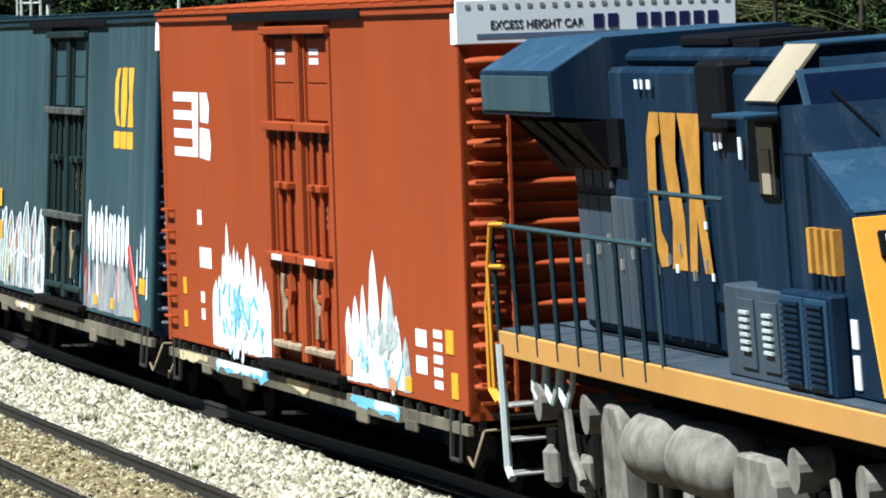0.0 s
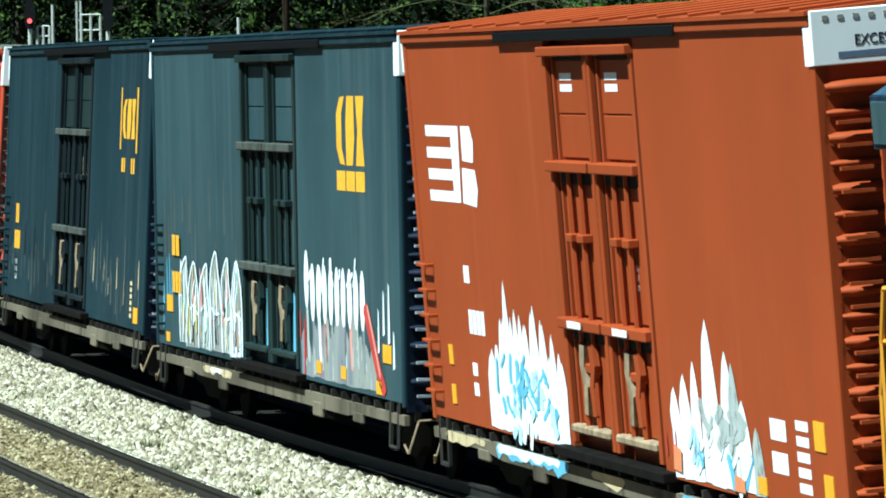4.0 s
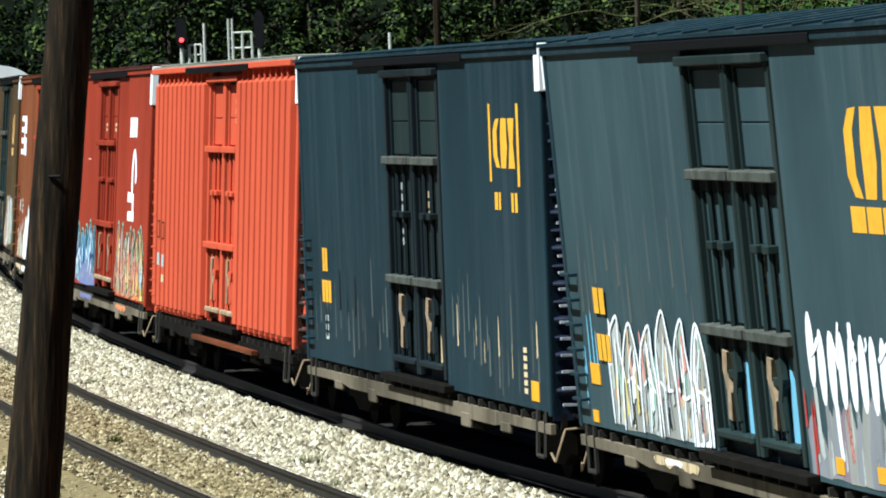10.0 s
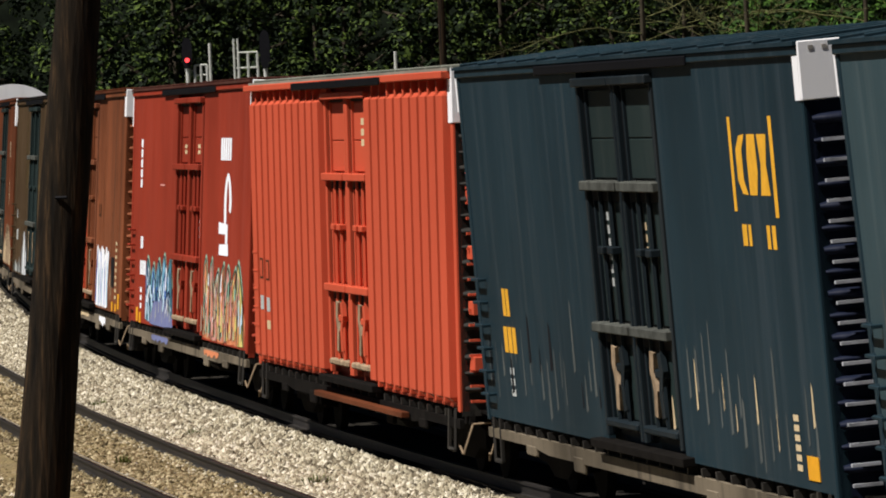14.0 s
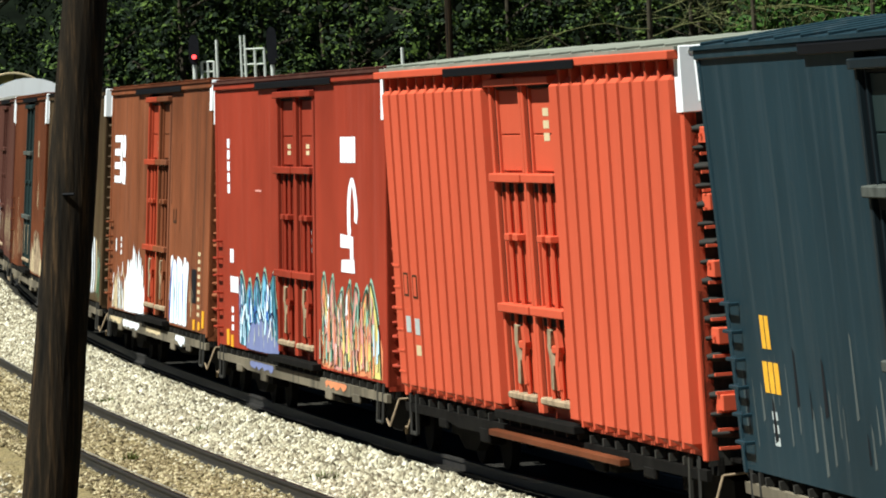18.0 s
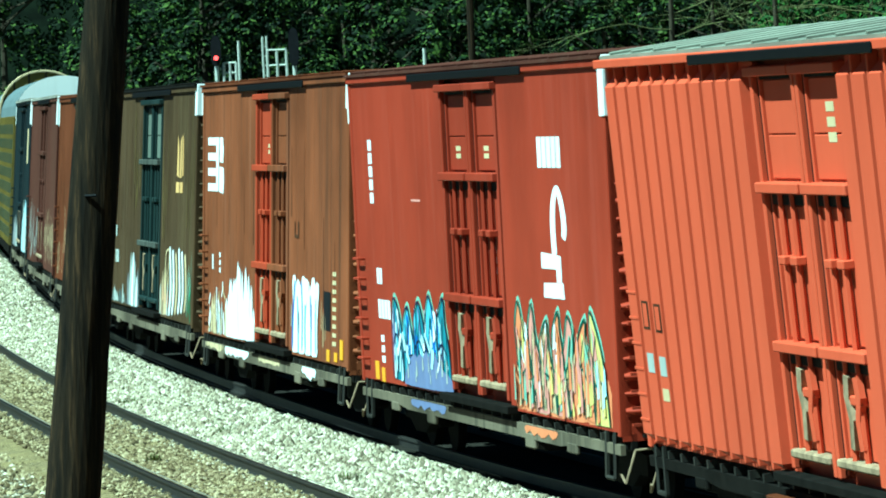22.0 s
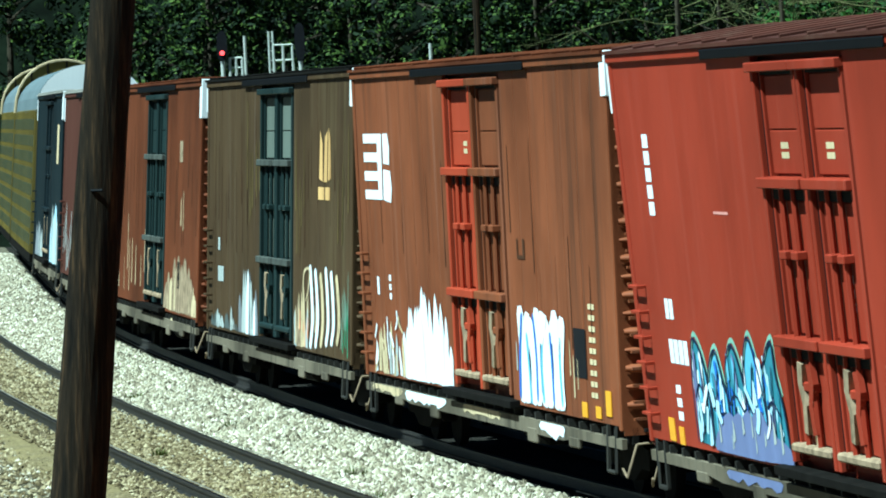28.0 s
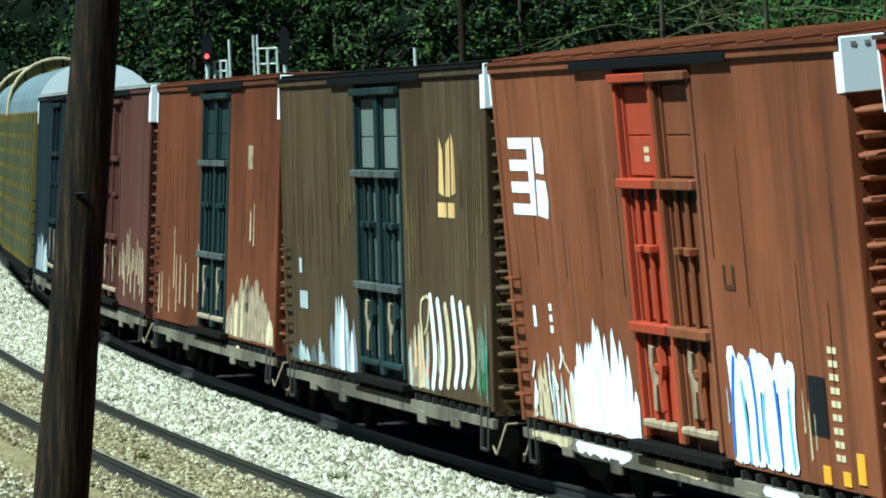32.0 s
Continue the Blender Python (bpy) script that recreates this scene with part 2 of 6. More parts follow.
# ---- mesh helpers ----
def part(name, bm, material, parent=None, label=""):
    me = bpy.data.meshes.new(name)
    bm.to_mesh(me)
    bm.free()
    me.materials.append(material)
    ob = new(name, me)
    if parent is not None:
        ob.parent = parent
    if label:
        ob["label"] = label
    return ob


def slab(bm, x0, x1, y0, y1, z0, z1, bevel=0.0):
    vs = [bm.verts.new((x, y, z)) for x in (x0, x1) for y in (y0, y1) for z in (z0, z1)]
    fs = [bm.faces.new([vs[i] for i in q]) for q in
          ((0, 1, 3, 2), (4, 6, 7, 5), (0, 4, 5, 1), (2, 3, 7, 6), (0, 2, 6, 4), (1, 5, 7, 3))]
    if bevel:
        es = {e for f in fs for e in f.edges}
        bmesh.ops.bevel(bm, geom=list(es), offset=bevel, segments=1, affect="EDGES")
    return vs


def box(x0, x1, y0, y1, z0, z1, bevel=0.0):
    bm = bmesh.new()
    slab(bm, x0, x1, y0, y1, z0, z1, bevel)
    return bm


def rod(bm, a, b, r, n=8):
    a, b = Vector(a), Vector(b)
    q = (b - a).to_track_quat("Z", "Y").to_matrix()
    ra, rb = [], []
    for i in range(n):
        v = q @ Vector((r * math.cos(2 * math.pi * i / n), r * math.sin(2 * math.pi * i / n), 0))
        ra.append(bm.verts.new(a + v))
        rb.append(bm.verts.new(b + v))
    for i in range(n):
        j = (i + 1) % n
        bm.faces.new((ra[i], ra[j], rb[j], rb[i]))
    bm.faces.new(ra[::-1])
    bm.faces.new(rb)


def pipe(pts, r, n=6):
    bm = bmesh.new()
    for a, b in zip(pts, pts[1:]):
        rod(bm, a, b, r, n)
    return bm


def prism(bm, pts, y0, y1):
    """A polygon in x and z, thick in y."""
    a = [bm.verts.new((x, y0, z)) for x, z in pts]
    b = [bm.verts.new((x, y1, z)) for x, z in pts]
    bm.faces.new(a)
    bm.faces.new(b[::-1])
    for i in range(len(pts)):
        j = (i + 1) % len(pts)
        bm.faces.new((a[j], a[i], b[i], b[j]))
    bmesh.ops.recalc_face_normals(bm, faces=bm.faces[:])


def tube_y(bm, x, z, r, y0, y1, n=20):
    prism(bm, [(x + r * math.cos(2 * math.pi * i / n), z + r * math.sin(2 * math.pi * i / n)) for i in range(n)], y0, y1)


def text_part(name, words, size, material, parent, m, label="", squeeze=1.0):
    cu = bpy.data.curves.new(name, "FONT")
    cu.body, cu.size, cu.extrude = words, size, 0.002
    ob = bpy.data.objects.new(name, cu)
    me = bpy.data.meshes.new_from_object(ob)
    bpy.data.objects.remove(ob)
    me.materials.append(material)
    me.transform(m @ Matrix.Diagonal((squeeze, 1, 1, 1)))
    o = new(name, me)
    o.parent = parent
    if label:
        o["label"] = label
    return o


# ---- freight cars: x along the car to its leading end, the seen side at -y ----
HALF, WIDE, LOW, HIGH = 8.9, 1.55, 1.0, 5.3
DOOR0, DOORM, DOOR1 = -1.65, 0.33, 2.3


def truck(car, x, dirty=GRIME_SHADE):
    tr = part("truck", box(x - 0.35, x + 0.35, -1.0, 1.0, 0.45, 0.75, 0.03), dirty, car, "grimy steel truck, near-black with the car's shade in its colour")
    for side in (-1, 1):
        bm = bmesh.new()
        y = 1.02 * side
        prism(bm, [(x - 1.25, 0.42), (x - 1.25, 0.66), (x - 0.75, 0.72), (x - 0.35, 0.86), (x + 0.35, 0.86), (x + 0.75, 0.72),
                   (x + 1.25, 0.66), (x + 1.25, 0.42), (x + 0.8, 0.42), (x + 0.4, 0.26), (x - 0.4, 0.26), (x - 0.8, 0.42)],
              y - 0.07, y + 0.07)
        part("side_frame", bm, dirty, tr)
    for dx in (-0.88, 0.88):
        bm = bmesh.new()
        rod(bm, (x + dx, -0.98, 0.42), (x + dx, 0.98, 0.42), 0.07)
        for y in (-0.78, 0.66):
            tube_y(bm, x + dx, 0.42, 0.42, y, y + 0.12)
        part("wheelset", bm, dirty, tr)


def coupler(car, x, sgn):
    bm = bmesh.new()
    slab(bm, min(x, x + sgn * 0.72), max(x, x + sgn * 0.72), -0.10, 0.10, 0.76, 0.98, 0.02)
    slab(bm, min(x + sgn * 0.66, x + sgn * 0.92), max(x + sgn * 0.66, x + sgn * 0.92), -0.20, 0.16, 0.70, 1.02, 0.04)
    part("coupler", bm, GRIME_SHADE, car)
    part("air_hose", pipe([(x + sgn * 0.1, -0.42, 0.9), (x + sgn * 0.35, -0.40, 0.62), (x + sgn * 0.75, -0.3, 0.5)], 0.035), BLACK_STEEL, car)


def ribbed_end(car, x, sgn, material, n=13, z0=1.15, z1=4.62):
    """Pressed horizontal ridges, deep and shallow by turns, tapered at the corners, with flat sheet between."""
    bm = bmesh.new()
    prof = 7
    h = (z1 - z0) / n
    for i in range(n):
        zc = z0 + (i + 0.5) * h
        deep, tall = (0.15, 0.27) if i % 2 == 0 else (0.10, 0.17)
        rings = []
        for y, k in ((-1.49, 0.25), (-1.42, 0.75), (-1.28, 1.0), (0.2, 0.92), (1.28, 1.0), (1.42, 0.75), (1.49, 0.25)):
            ring = []
            for j in range(prof):
                a = math.pi * j / (prof - 1)
                ring.append(bm.verts.new((x + sgn * (0.005 + deep * k * math.sin(a)), y, zc - tall * h * math.cos(a) * (0.4 + 0.6 * k))))
            rings.append(ring)
        for r0, r1 in zip(rings, rings[1:]):
            for j in range(prof - 1):
                bm.faces.new((r0[j], r1[j], r1[j + 1], r0[j + 1]))
    bmesh.ops.recalc_face_normals(bm, faces=bm.faces[:])
    for f in bm.faces:
        f.smooth = True
    return part("end_ribs", bm, material, car)


def grab_irons(car, x, z0, z1, n, material):
    for i in range(n):
        z = z0 + (z1 - z0) * i / max(1, n - 1)
        part("grab_iron", pipe([(x - 0.24, -WIDE, z), (x - 0.24, -WIDE - 0.09, z), (x + 0.24, -WIDE - 0.09, z), (x + 0.24, -WIDE, z)], 0.022, 5), material, car)


def end_ladder(car, x, sgn, material, y0=-1.5, y1=-1.06, z1=4.62, n=18):
    lad = part("ladder", pipe([(x + sgn * 0.19, y1, 1.0), (x + sgn * 0.19, y1, z1)], 0.028, 5), material, car)
    for i in range(n):
        z = 1.1 + (z1 - 1.25) * i / (n - 1)
        part("rung", box(min(x + sgn * 0.16, x + sgn * 0.22), max(x + sgn * 0.16, x + sgn * 0.22), y0 + 0.05, y1 - 0.10, z - 0.016, z + 0.016), material, lad)


def plug_door(car, x0, x1, material, frame_mat, inner=None, bar=None):
    """A plug door: deep-set field between double stiles, header, cross bars and lock gear."""
    y = -WIDE
    d = part("door", box(x0 + 0.03, x1 - 0.03, y + 0.09, y + 0.168, LOW + 0.12, HIGH - 0.1), material, car)
    w = x1 - x0
    for x in (x0 + 0.03, x1 - 0.14):
        part("door_stile", box(x, x + 0.11, y - 0.03, y + 0.13, LOW + 0.1, HIGH - 0.08, 0.012), frame_mat, d)
    for x in (x0 + 0.225, x1 - 0.28):
        part("inner_stile", box(x, x + 0.055, y + 0.02, y + 0.13, LOW + 0.14, HIGH - 0.12, 0.008), frame_mat, d)
    for x in (x0 + 0.142, x1 - 0.222):
        part("door_seal", box(x, x + 0.08, y + 0.03, y + 0.10, LOW + 0.14, HIGH - 0.12), BLACK_STEEL, d)
    # black strips stand for the shade below the header and cross bars
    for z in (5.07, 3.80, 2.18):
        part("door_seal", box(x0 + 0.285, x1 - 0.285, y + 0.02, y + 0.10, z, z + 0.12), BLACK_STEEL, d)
    part("door_header", box(x0 + 0.02, x1 - 0.02, y - 0.09, y + 0.13, HIGH - 0.19, HIGH - 0.09, 0.012), frame_mat, d)
    for za, zb in ((4.06, 4.50), (4.515, 5.06), (2.44, 3.79), (1.32, 2.17)):
        part("door_field", box(x0 + 0.29, x1 - 0.29, y + 0.055, y + 0.10, za, zb, 0.008), inner or material, d)
    for z, t in ((3.98, 0.055), (2.36, 0.055)):
        part("cross_bar", box(x0 + 0.06, x1 - 0.06, y - 0.10, y + 0.08, z - t, z + t, 0.012), bar or frame_mat, d)
    for k in (0.36, 0.62):
        x = x0 + w * k
        part("lock_rod", pipe([(x, y + 0.01, LOW + 0.2), (x, y + 0.01, 3.92)], 0.035, 6), frame_mat, d)
        part("rod_guide", box(x - 0.13, x + 0.13, y - 0.06, y + 0.06, 3.20, 3.29, 0.012), frame_mat, d)
    # lock gear in the lower third
    for k, s in ((0.40, 1), (0.60, -1)):
        x = x0 + w * k
        bm = bmesh.new()
        prism(bm, [(x - 0.08 * s, 2.16), (x + 0.11 * s, 2.14), (x + 0.05 * s, 1.92), (x + 0.15 * s, 1.72), (x + 0.09 * s, 1.42), (x - 0.07 * s, 1.44), (x - 0.02 * s, 1.72), (x - 0.14 * s, 1.95)], y - 0.03, y + 0.03)
        part("lock_lever", bm, GEAR_DUST if s > 0 else frame_mat, d)
    part("lever_plate", box(x0 + w * 0.34, x0 + w * 0.66, y - 0.02, y + 0.06, 1.86, 1.96, 0.015), frame_mat, d)
    part("door_foot", box(x0 + 0.16, x1 - 0.16, y - 0.06, y + 0.08, 1.22, 1.31, 0.02), GEAR_DUST if inner is None else frame_mat, d)
    return d


def side_field(car, x0, x1, material, style):
    y = -WIDE
    if style == "smooth":
        part("side_panel", box(x0, x1, y, y + 0.08, LOW, HIGH), material, car)
        return
    if style == "seams":
        n = max(3, round((x1 - x0) / 0.92))
        for i in range(n):
            a, b = x0 + (x1 - x0) * i / n, x0 + (x1 - x0) * (i + 1) / n
            part("side_panel", box(a + 0.009, b - 0.009, y + random.uniform(0.0, 0.006), y + 0.08, LOW, HIGH, 0.006), material, car)
        part("side_backing", box(x0, x1, y + 0.05, y + 0.085, LOW, HIGH), GRIME_SHADE, car)
        return
    # vertical corrugation, pressed ribs with closed tops and bottoms
    part("side_panel", box(x0, x1, y + 0.03, y + 0.10, LOW, HIGH), material, car)
    n = round((x1 - x0) / 0.66)
    for i in range(n):
        c = x0 + (x1 - x0) * (i + 0.5) / n
        bm = bmesh.new()
        w = (x1 - x0) / n
        prism_x = [(c - 0.37 * w, 0.03), (c - 0.345 * w, -0.10), (c + 0.345 * w, -0.10), (c + 0.37 * w, 0.03)]
        lo = [bm.verts.new((px, y + py, LOW + 0.14)) for px, py in prism_x]
        hi = [bm.verts.new((px, y + py, HIGH - 0.22)) for px, py in prism_x]
        hi2 = [bm.verts.new((c + (px - c) * 0.75, y + 0.03, HIGH - 0.08)) for px, py in prism_x]
        lo2 = [bm.verts.new((c + (px - c) * 0.6, y + 0.03, LOW + 0.04)) for px, py in prism_x]
        for A, B in ((lo, hi), (lo2, lo), (hi, hi2)):
            for j in range(3):
                bm.faces.new((A[j], A[j + 1], B[j + 1], B[j]))
        bmesh.ops.recalc_face_normals(bm, faces=bm.faces[:])
        part("side_rib", bm, material, car)
        if i:
            part("side_ridge", box(c - 0.5 * w - 0.03, c - 0.5 * w + 0.03, y - 0.085, y + 0.03, LOW + 0.05, HIGH, 0.012), material, car)


def roofing(car, material, track_mat, eave_mat, lip=0.045):
    y = -WIDE
    bm = bmesh.new()
    prism2 = [(-1.62, HIGH + 0.10), (-1.62, HIGH + 0.14), (0, HIGH + 0.22), (1.62, HIGH + 0.14), (1.62, HIGH + 0.10)]
    a = [bm.verts.new((-HALF - 0.02, yy, zz)) for yy, zz in prism2]
    b = [bm.verts.new((HALF + 0.02, yy, zz)) for yy, zz in prism2]
    bm.faces.new(a)
    bm.faces.new(b[::-1])
    for i in range(5):
        j = (i + 1) % 5
        bm.faces.new((a[j], a[i], b[i], b[j]))
    bmesh.ops.recalc_face_normals(bm, faces=bm.faces[:])
    roof = part("roof", bm, material, car)
    for i in range(15):
        x = -HALF + 0.5 + i * (2 * HALF - 1.0) / 14
        bm = bmesh.new()
        rod(bm, (x, -1.60, HIGH + 0.145), (x, 0, HIGH + 0.225), 0.035, 5)
        rod(bm, (x, 0, HIGH + 0.225), (x, 1.60, HIGH + 0.145), 0.035, 5)
        part("roof_seam", bm, material, roof)
    part("top_chord", box(-HALF, HALF, y - lip, y + 0.1, HIGH, HIGH + 0.10, 0.012), eave_mat, car)
    part("door_track_cover", box(DOOR0 - 2.1, DOOR1 + 1.9, y - lip - 0.025, y - lip, HIGH - 0.03, HIGH + 0.08, 0.012), track_mat, car)


def freight_car(spec):
    car = new("box_car")
    col, dark = spec["paint"], spec.get("trim", spec["paint"])
    door_l, door_r = spec.get("doors", (col, col))
    style = spec.get("style", "smooth")
    part("body", box(-HALF + 0.05, HALF - 0.05, -WIDE + 0.17, WIDE - 0.05, LOW, HIGH + 0.12), col, car)
    part("far_side", box(-HALF, HALF, WIDE - 0.05, WIDE, LOW, HIGH), col, car)
    side_field(car, -HALF + 0.14, DOOR0, col, style)
    side_field(car, DOOR1, HALF - 0.14, spec.get("paint2", col), style)
    for x in (-HALF, HALF - 0.14):
        part("corner_post", box(x, x + 0.14, -WIDE - 0.02, -WIDE + 0.14, LOW - 0.05, HIGH, 0.015), dark, car)
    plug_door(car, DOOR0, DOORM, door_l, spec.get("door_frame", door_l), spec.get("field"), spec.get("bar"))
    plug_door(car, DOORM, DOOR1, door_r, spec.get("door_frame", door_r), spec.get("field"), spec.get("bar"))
    part("side_sill", box(-HALF, HALF, -WIDE + 0.10, -WIDE + 0.2, LOW - 0.22, LOW, 0.015), GRIME_SHADE, car)
    for i in range(26):
        x = -HALF + 0.4 + i * (2 * HALF - 0.8) / 25
        part("sill_bracket", box(x - 0.035, x + 0.035, -WIDE - 0.02, -WIDE + 0.10, LOW - 0.13, LOW - 0.04), spec.get("sill", DUST_SHADE), car)
    part("door_sill", box(DOOR0 - 0.4, DOOR1 + 0.4, -WIDE - 0.14, -WIDE + 0.05, LOW - 0.04, LOW + 0.06, 0.01), spec.get("sill", GRIME_SHADE), car)
    part("center_sill", box(-HALF, HALF, -0.32, 0.32, 0.62, LOW), GRIME_SHADE, car)
    part("underframe", box(-4.6, 4.6, -1.15, 1.15, 0.72, LOW), GRIME_SHADE, car)
    part("brake_reservoir", box(1.2, 2.6, -1.25, -0.7, 0.45, 0.78, 0.1), GRIME_SHADE, car)
    roofing(car, spec.get("roof", GALV), BLACK_STEEL, spec.get("eave", dark), 0.16 if style == "ribs" else 0.045)
    for sgn in (-1, 1):
        x = sgn * HALF
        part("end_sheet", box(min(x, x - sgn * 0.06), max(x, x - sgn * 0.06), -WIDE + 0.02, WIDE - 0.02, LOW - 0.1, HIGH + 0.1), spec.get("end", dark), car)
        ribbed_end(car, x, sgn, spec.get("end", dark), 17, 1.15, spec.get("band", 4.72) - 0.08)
        wb = part("white_end_band", box(min(x, x + sgn * 0.05), max(x, x + sgn * 0.05), -WIDE - 0.03, WIDE, spec.get('band', 4.72), HIGH + 0.14, 0.01), WHITE, car, "white painted clearance band across the end")
        if sgn > 0:
            for k in range(22):
                yy = -1.45 + k * 2.9 / 21
                part("rivet_bar", box(x + 0.05, x + 0.056, yy - 0.025, yy + 0.025, HIGH + 0.05, HIGH + 0.09), GALV, wb)
            part("side_return", box(x - 0.20, x - 0.0, -WIDE - 0.035, -WIDE - 0.02, spec.get('band', 4.72), HIGH, 0.004), WHITE, wb)
        end_ladder(car, x, sgn, spec.get("ladder", dark))
        part("end_platform", box(min(x, x + sgn * 0.5), max(x, x + sgn * 0.5), -1.3, 1.3, LOW - 0.06, LOW - 0.02), GRIME_SHADE, car)
        part("step", pipe([(x - sgn * 0.35, -WIDE, LOW), (x - sgn * 0.35, -WIDE - 0.02, 0.45), (x - sgn * 0.8, -WIDE - 0.02, 0.45), (x - sgn * 0.8, -WIDE, LOW)], 0.03, 5), spec.get("step", DUST_SHADE), car)
        coupler(car, x, sgn)
        part("uncoupling_lever", pipe([(x + sgn * 0.12, -0.3, 0.86), (x + sgn * 0.12, -1.42, 0.80), (x + sgn * 0.16, -1.56, 0.42), (x + sgn * 0.02, -1.58, 0.52)], 0.016, 5), GEAR_DUST, car)
    grab_irons(car, -HALF + 0.42, 1.3, 2.75, 6, dark)
    for x in (-6.9, 6.9):
        truck(car, x)
    return tagged(car, spec["label"], "freight car", "cars of the freight train")

# ---- the train ----
SPECS = [
    dict(paint=NS_RED, band=4.96, roof=NS_RED, label="oxide red steel box car with white stripe emblem and graffiti"),
    # dark ends on the next three cars: shade of the gaps put into paint
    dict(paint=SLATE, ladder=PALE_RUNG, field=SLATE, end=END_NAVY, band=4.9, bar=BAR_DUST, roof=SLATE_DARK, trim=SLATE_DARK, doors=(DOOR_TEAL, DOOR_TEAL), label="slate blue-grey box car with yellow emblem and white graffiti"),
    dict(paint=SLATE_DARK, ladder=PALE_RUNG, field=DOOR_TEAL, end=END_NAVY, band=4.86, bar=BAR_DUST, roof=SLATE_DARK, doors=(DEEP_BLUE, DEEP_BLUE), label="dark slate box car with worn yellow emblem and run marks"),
    dict(paint=SIGNAL_RED, roof=ROOF_PALE, end=DUST_SHADE, style="ribs", label="bright red box car with vertically corrugated sides"),
    dict(paint=MAROON, roof=DARK_MAROON, label="maroon box car with white emblem, blue and orange graffiti"),
    dict(paint=BROWN, band=4.9, roof=RUST_RED, style="seams", doors=(DOOR_RED, BROWN), label="weathered brown box car with one red door and white graffiti"),
    dict(paint=OLIVE, band=4.86, bar=BAR_DUST, field=FIELD_GREY, roof=GRIME_SHADE, style="seams", doors=(DOOR_TEAL, DOOR_TEAL), label="weathered olive-brown box car with faded yellow emblem"),
    dict(paint=RUST_RED, bar=BAR_DUST, roof=RUST_RED, doors=(DOOR_TEAL, DOOR_TEAL), label="rusty red box car with dark teal doors and pale streaks"),
    dict(paint=DARK_MAROON, roof=GALV, label="dark maroon box car with pale dirt along its foot"),
    dict(paint=DEEP_BLUE, label="dark blue-grey box car with white graffiti"),
]
CARS = [freight_car(s) for s in SPECS]


# ---- painted marks on the seen side ----
def flat(car, name, material, polys, y=0.004, label=""):
    """Painted shapes on the side, each a part of its own."""
    made = None
    for p in polys:
        bm = bmesh.new()
        bm.faces.new([bm.verts.new((px, -WIDE - y, pz)) for px, pz in p])
        bm.normal_update()
        o = part(name, bm, material, car, label)
        made = made or o
    return made


def rect(x0, x1, z0, z1):
    return [(x0, z0), (x1, z0), (x1, z1), (x0, z1)]


def ragged(x0, x1, z0, z1, seed):
    """A patch of spray paint with a straight top and an uneven, dripping foot."""
    rnd = random.Random(seed)
    n = max(4, int((x1 - x0) / 0.22))
    foot = [(x0 + (x1 - x0) * (i + 0.5) / n, z0 + rnd.uniform(0, 0.6) * (z1 - z0)) for i in range(n)]
    return [(x0, z1 - 0.3 * (z1 - z0))] + foot + [(x1, z1 - 0.2 * (z1 - z0)), (x1 - 0.1, z1), (x0 + 0.12, z1)]


def ribbon(pts, wx, wz, y):
    """One connected spray line, wider across than up."""
    bm = bmesh.new()
    prev = None
    for i, (px, pz) in enumerate(pts):
        ax, az = pts[max(0, i - 1)]
        bx, bz = pts[min(len(pts) - 1, i + 1)]
        n = math.hypot(bx - ax, bz - az) or 1
        ox, oz = -(bz - az) / n * wx, (bx - ax) / n * wz
        taper = 0.55 if i in (0, len(pts) - 1) else 1.0
        pair = [bm.verts.new((px + k * ox * taper, -WIDE - y, pz + k * oz * taper)) for k in (-1, 1)]
        if prev:
            bm.faces.new((prev[0], pair[0], pair[1], prev[1]))
        prev = pair
    return bm


def curve(pts, n=5):
    """A smooth line through the points."""
    out = []
    for i in range(len(pts) - 1):
        p0, p1, p2, p3 = pts[max(0, i - 1)], pts[i], pts[i + 1], pts[min(len(pts) - 1, i + 2)]
        for k in range(n):
            t = k / n
            out.append(tuple(0.5 * (2 * b + (c - a) * t + (2 * a - 5 * b + 4 * c - d) * t * t + (3 * b - a - 3 * c + d) * t ** 3) for a, b, c, d in zip(p0, p1, p2, p3)))
    return out + [pts[-1]]


def stroke(owner, pts, w, material, y, name="spray_line"):
    return part(name, ribbon(curve(pts), w, 0.32 * w + 0.008, y), material, owner)


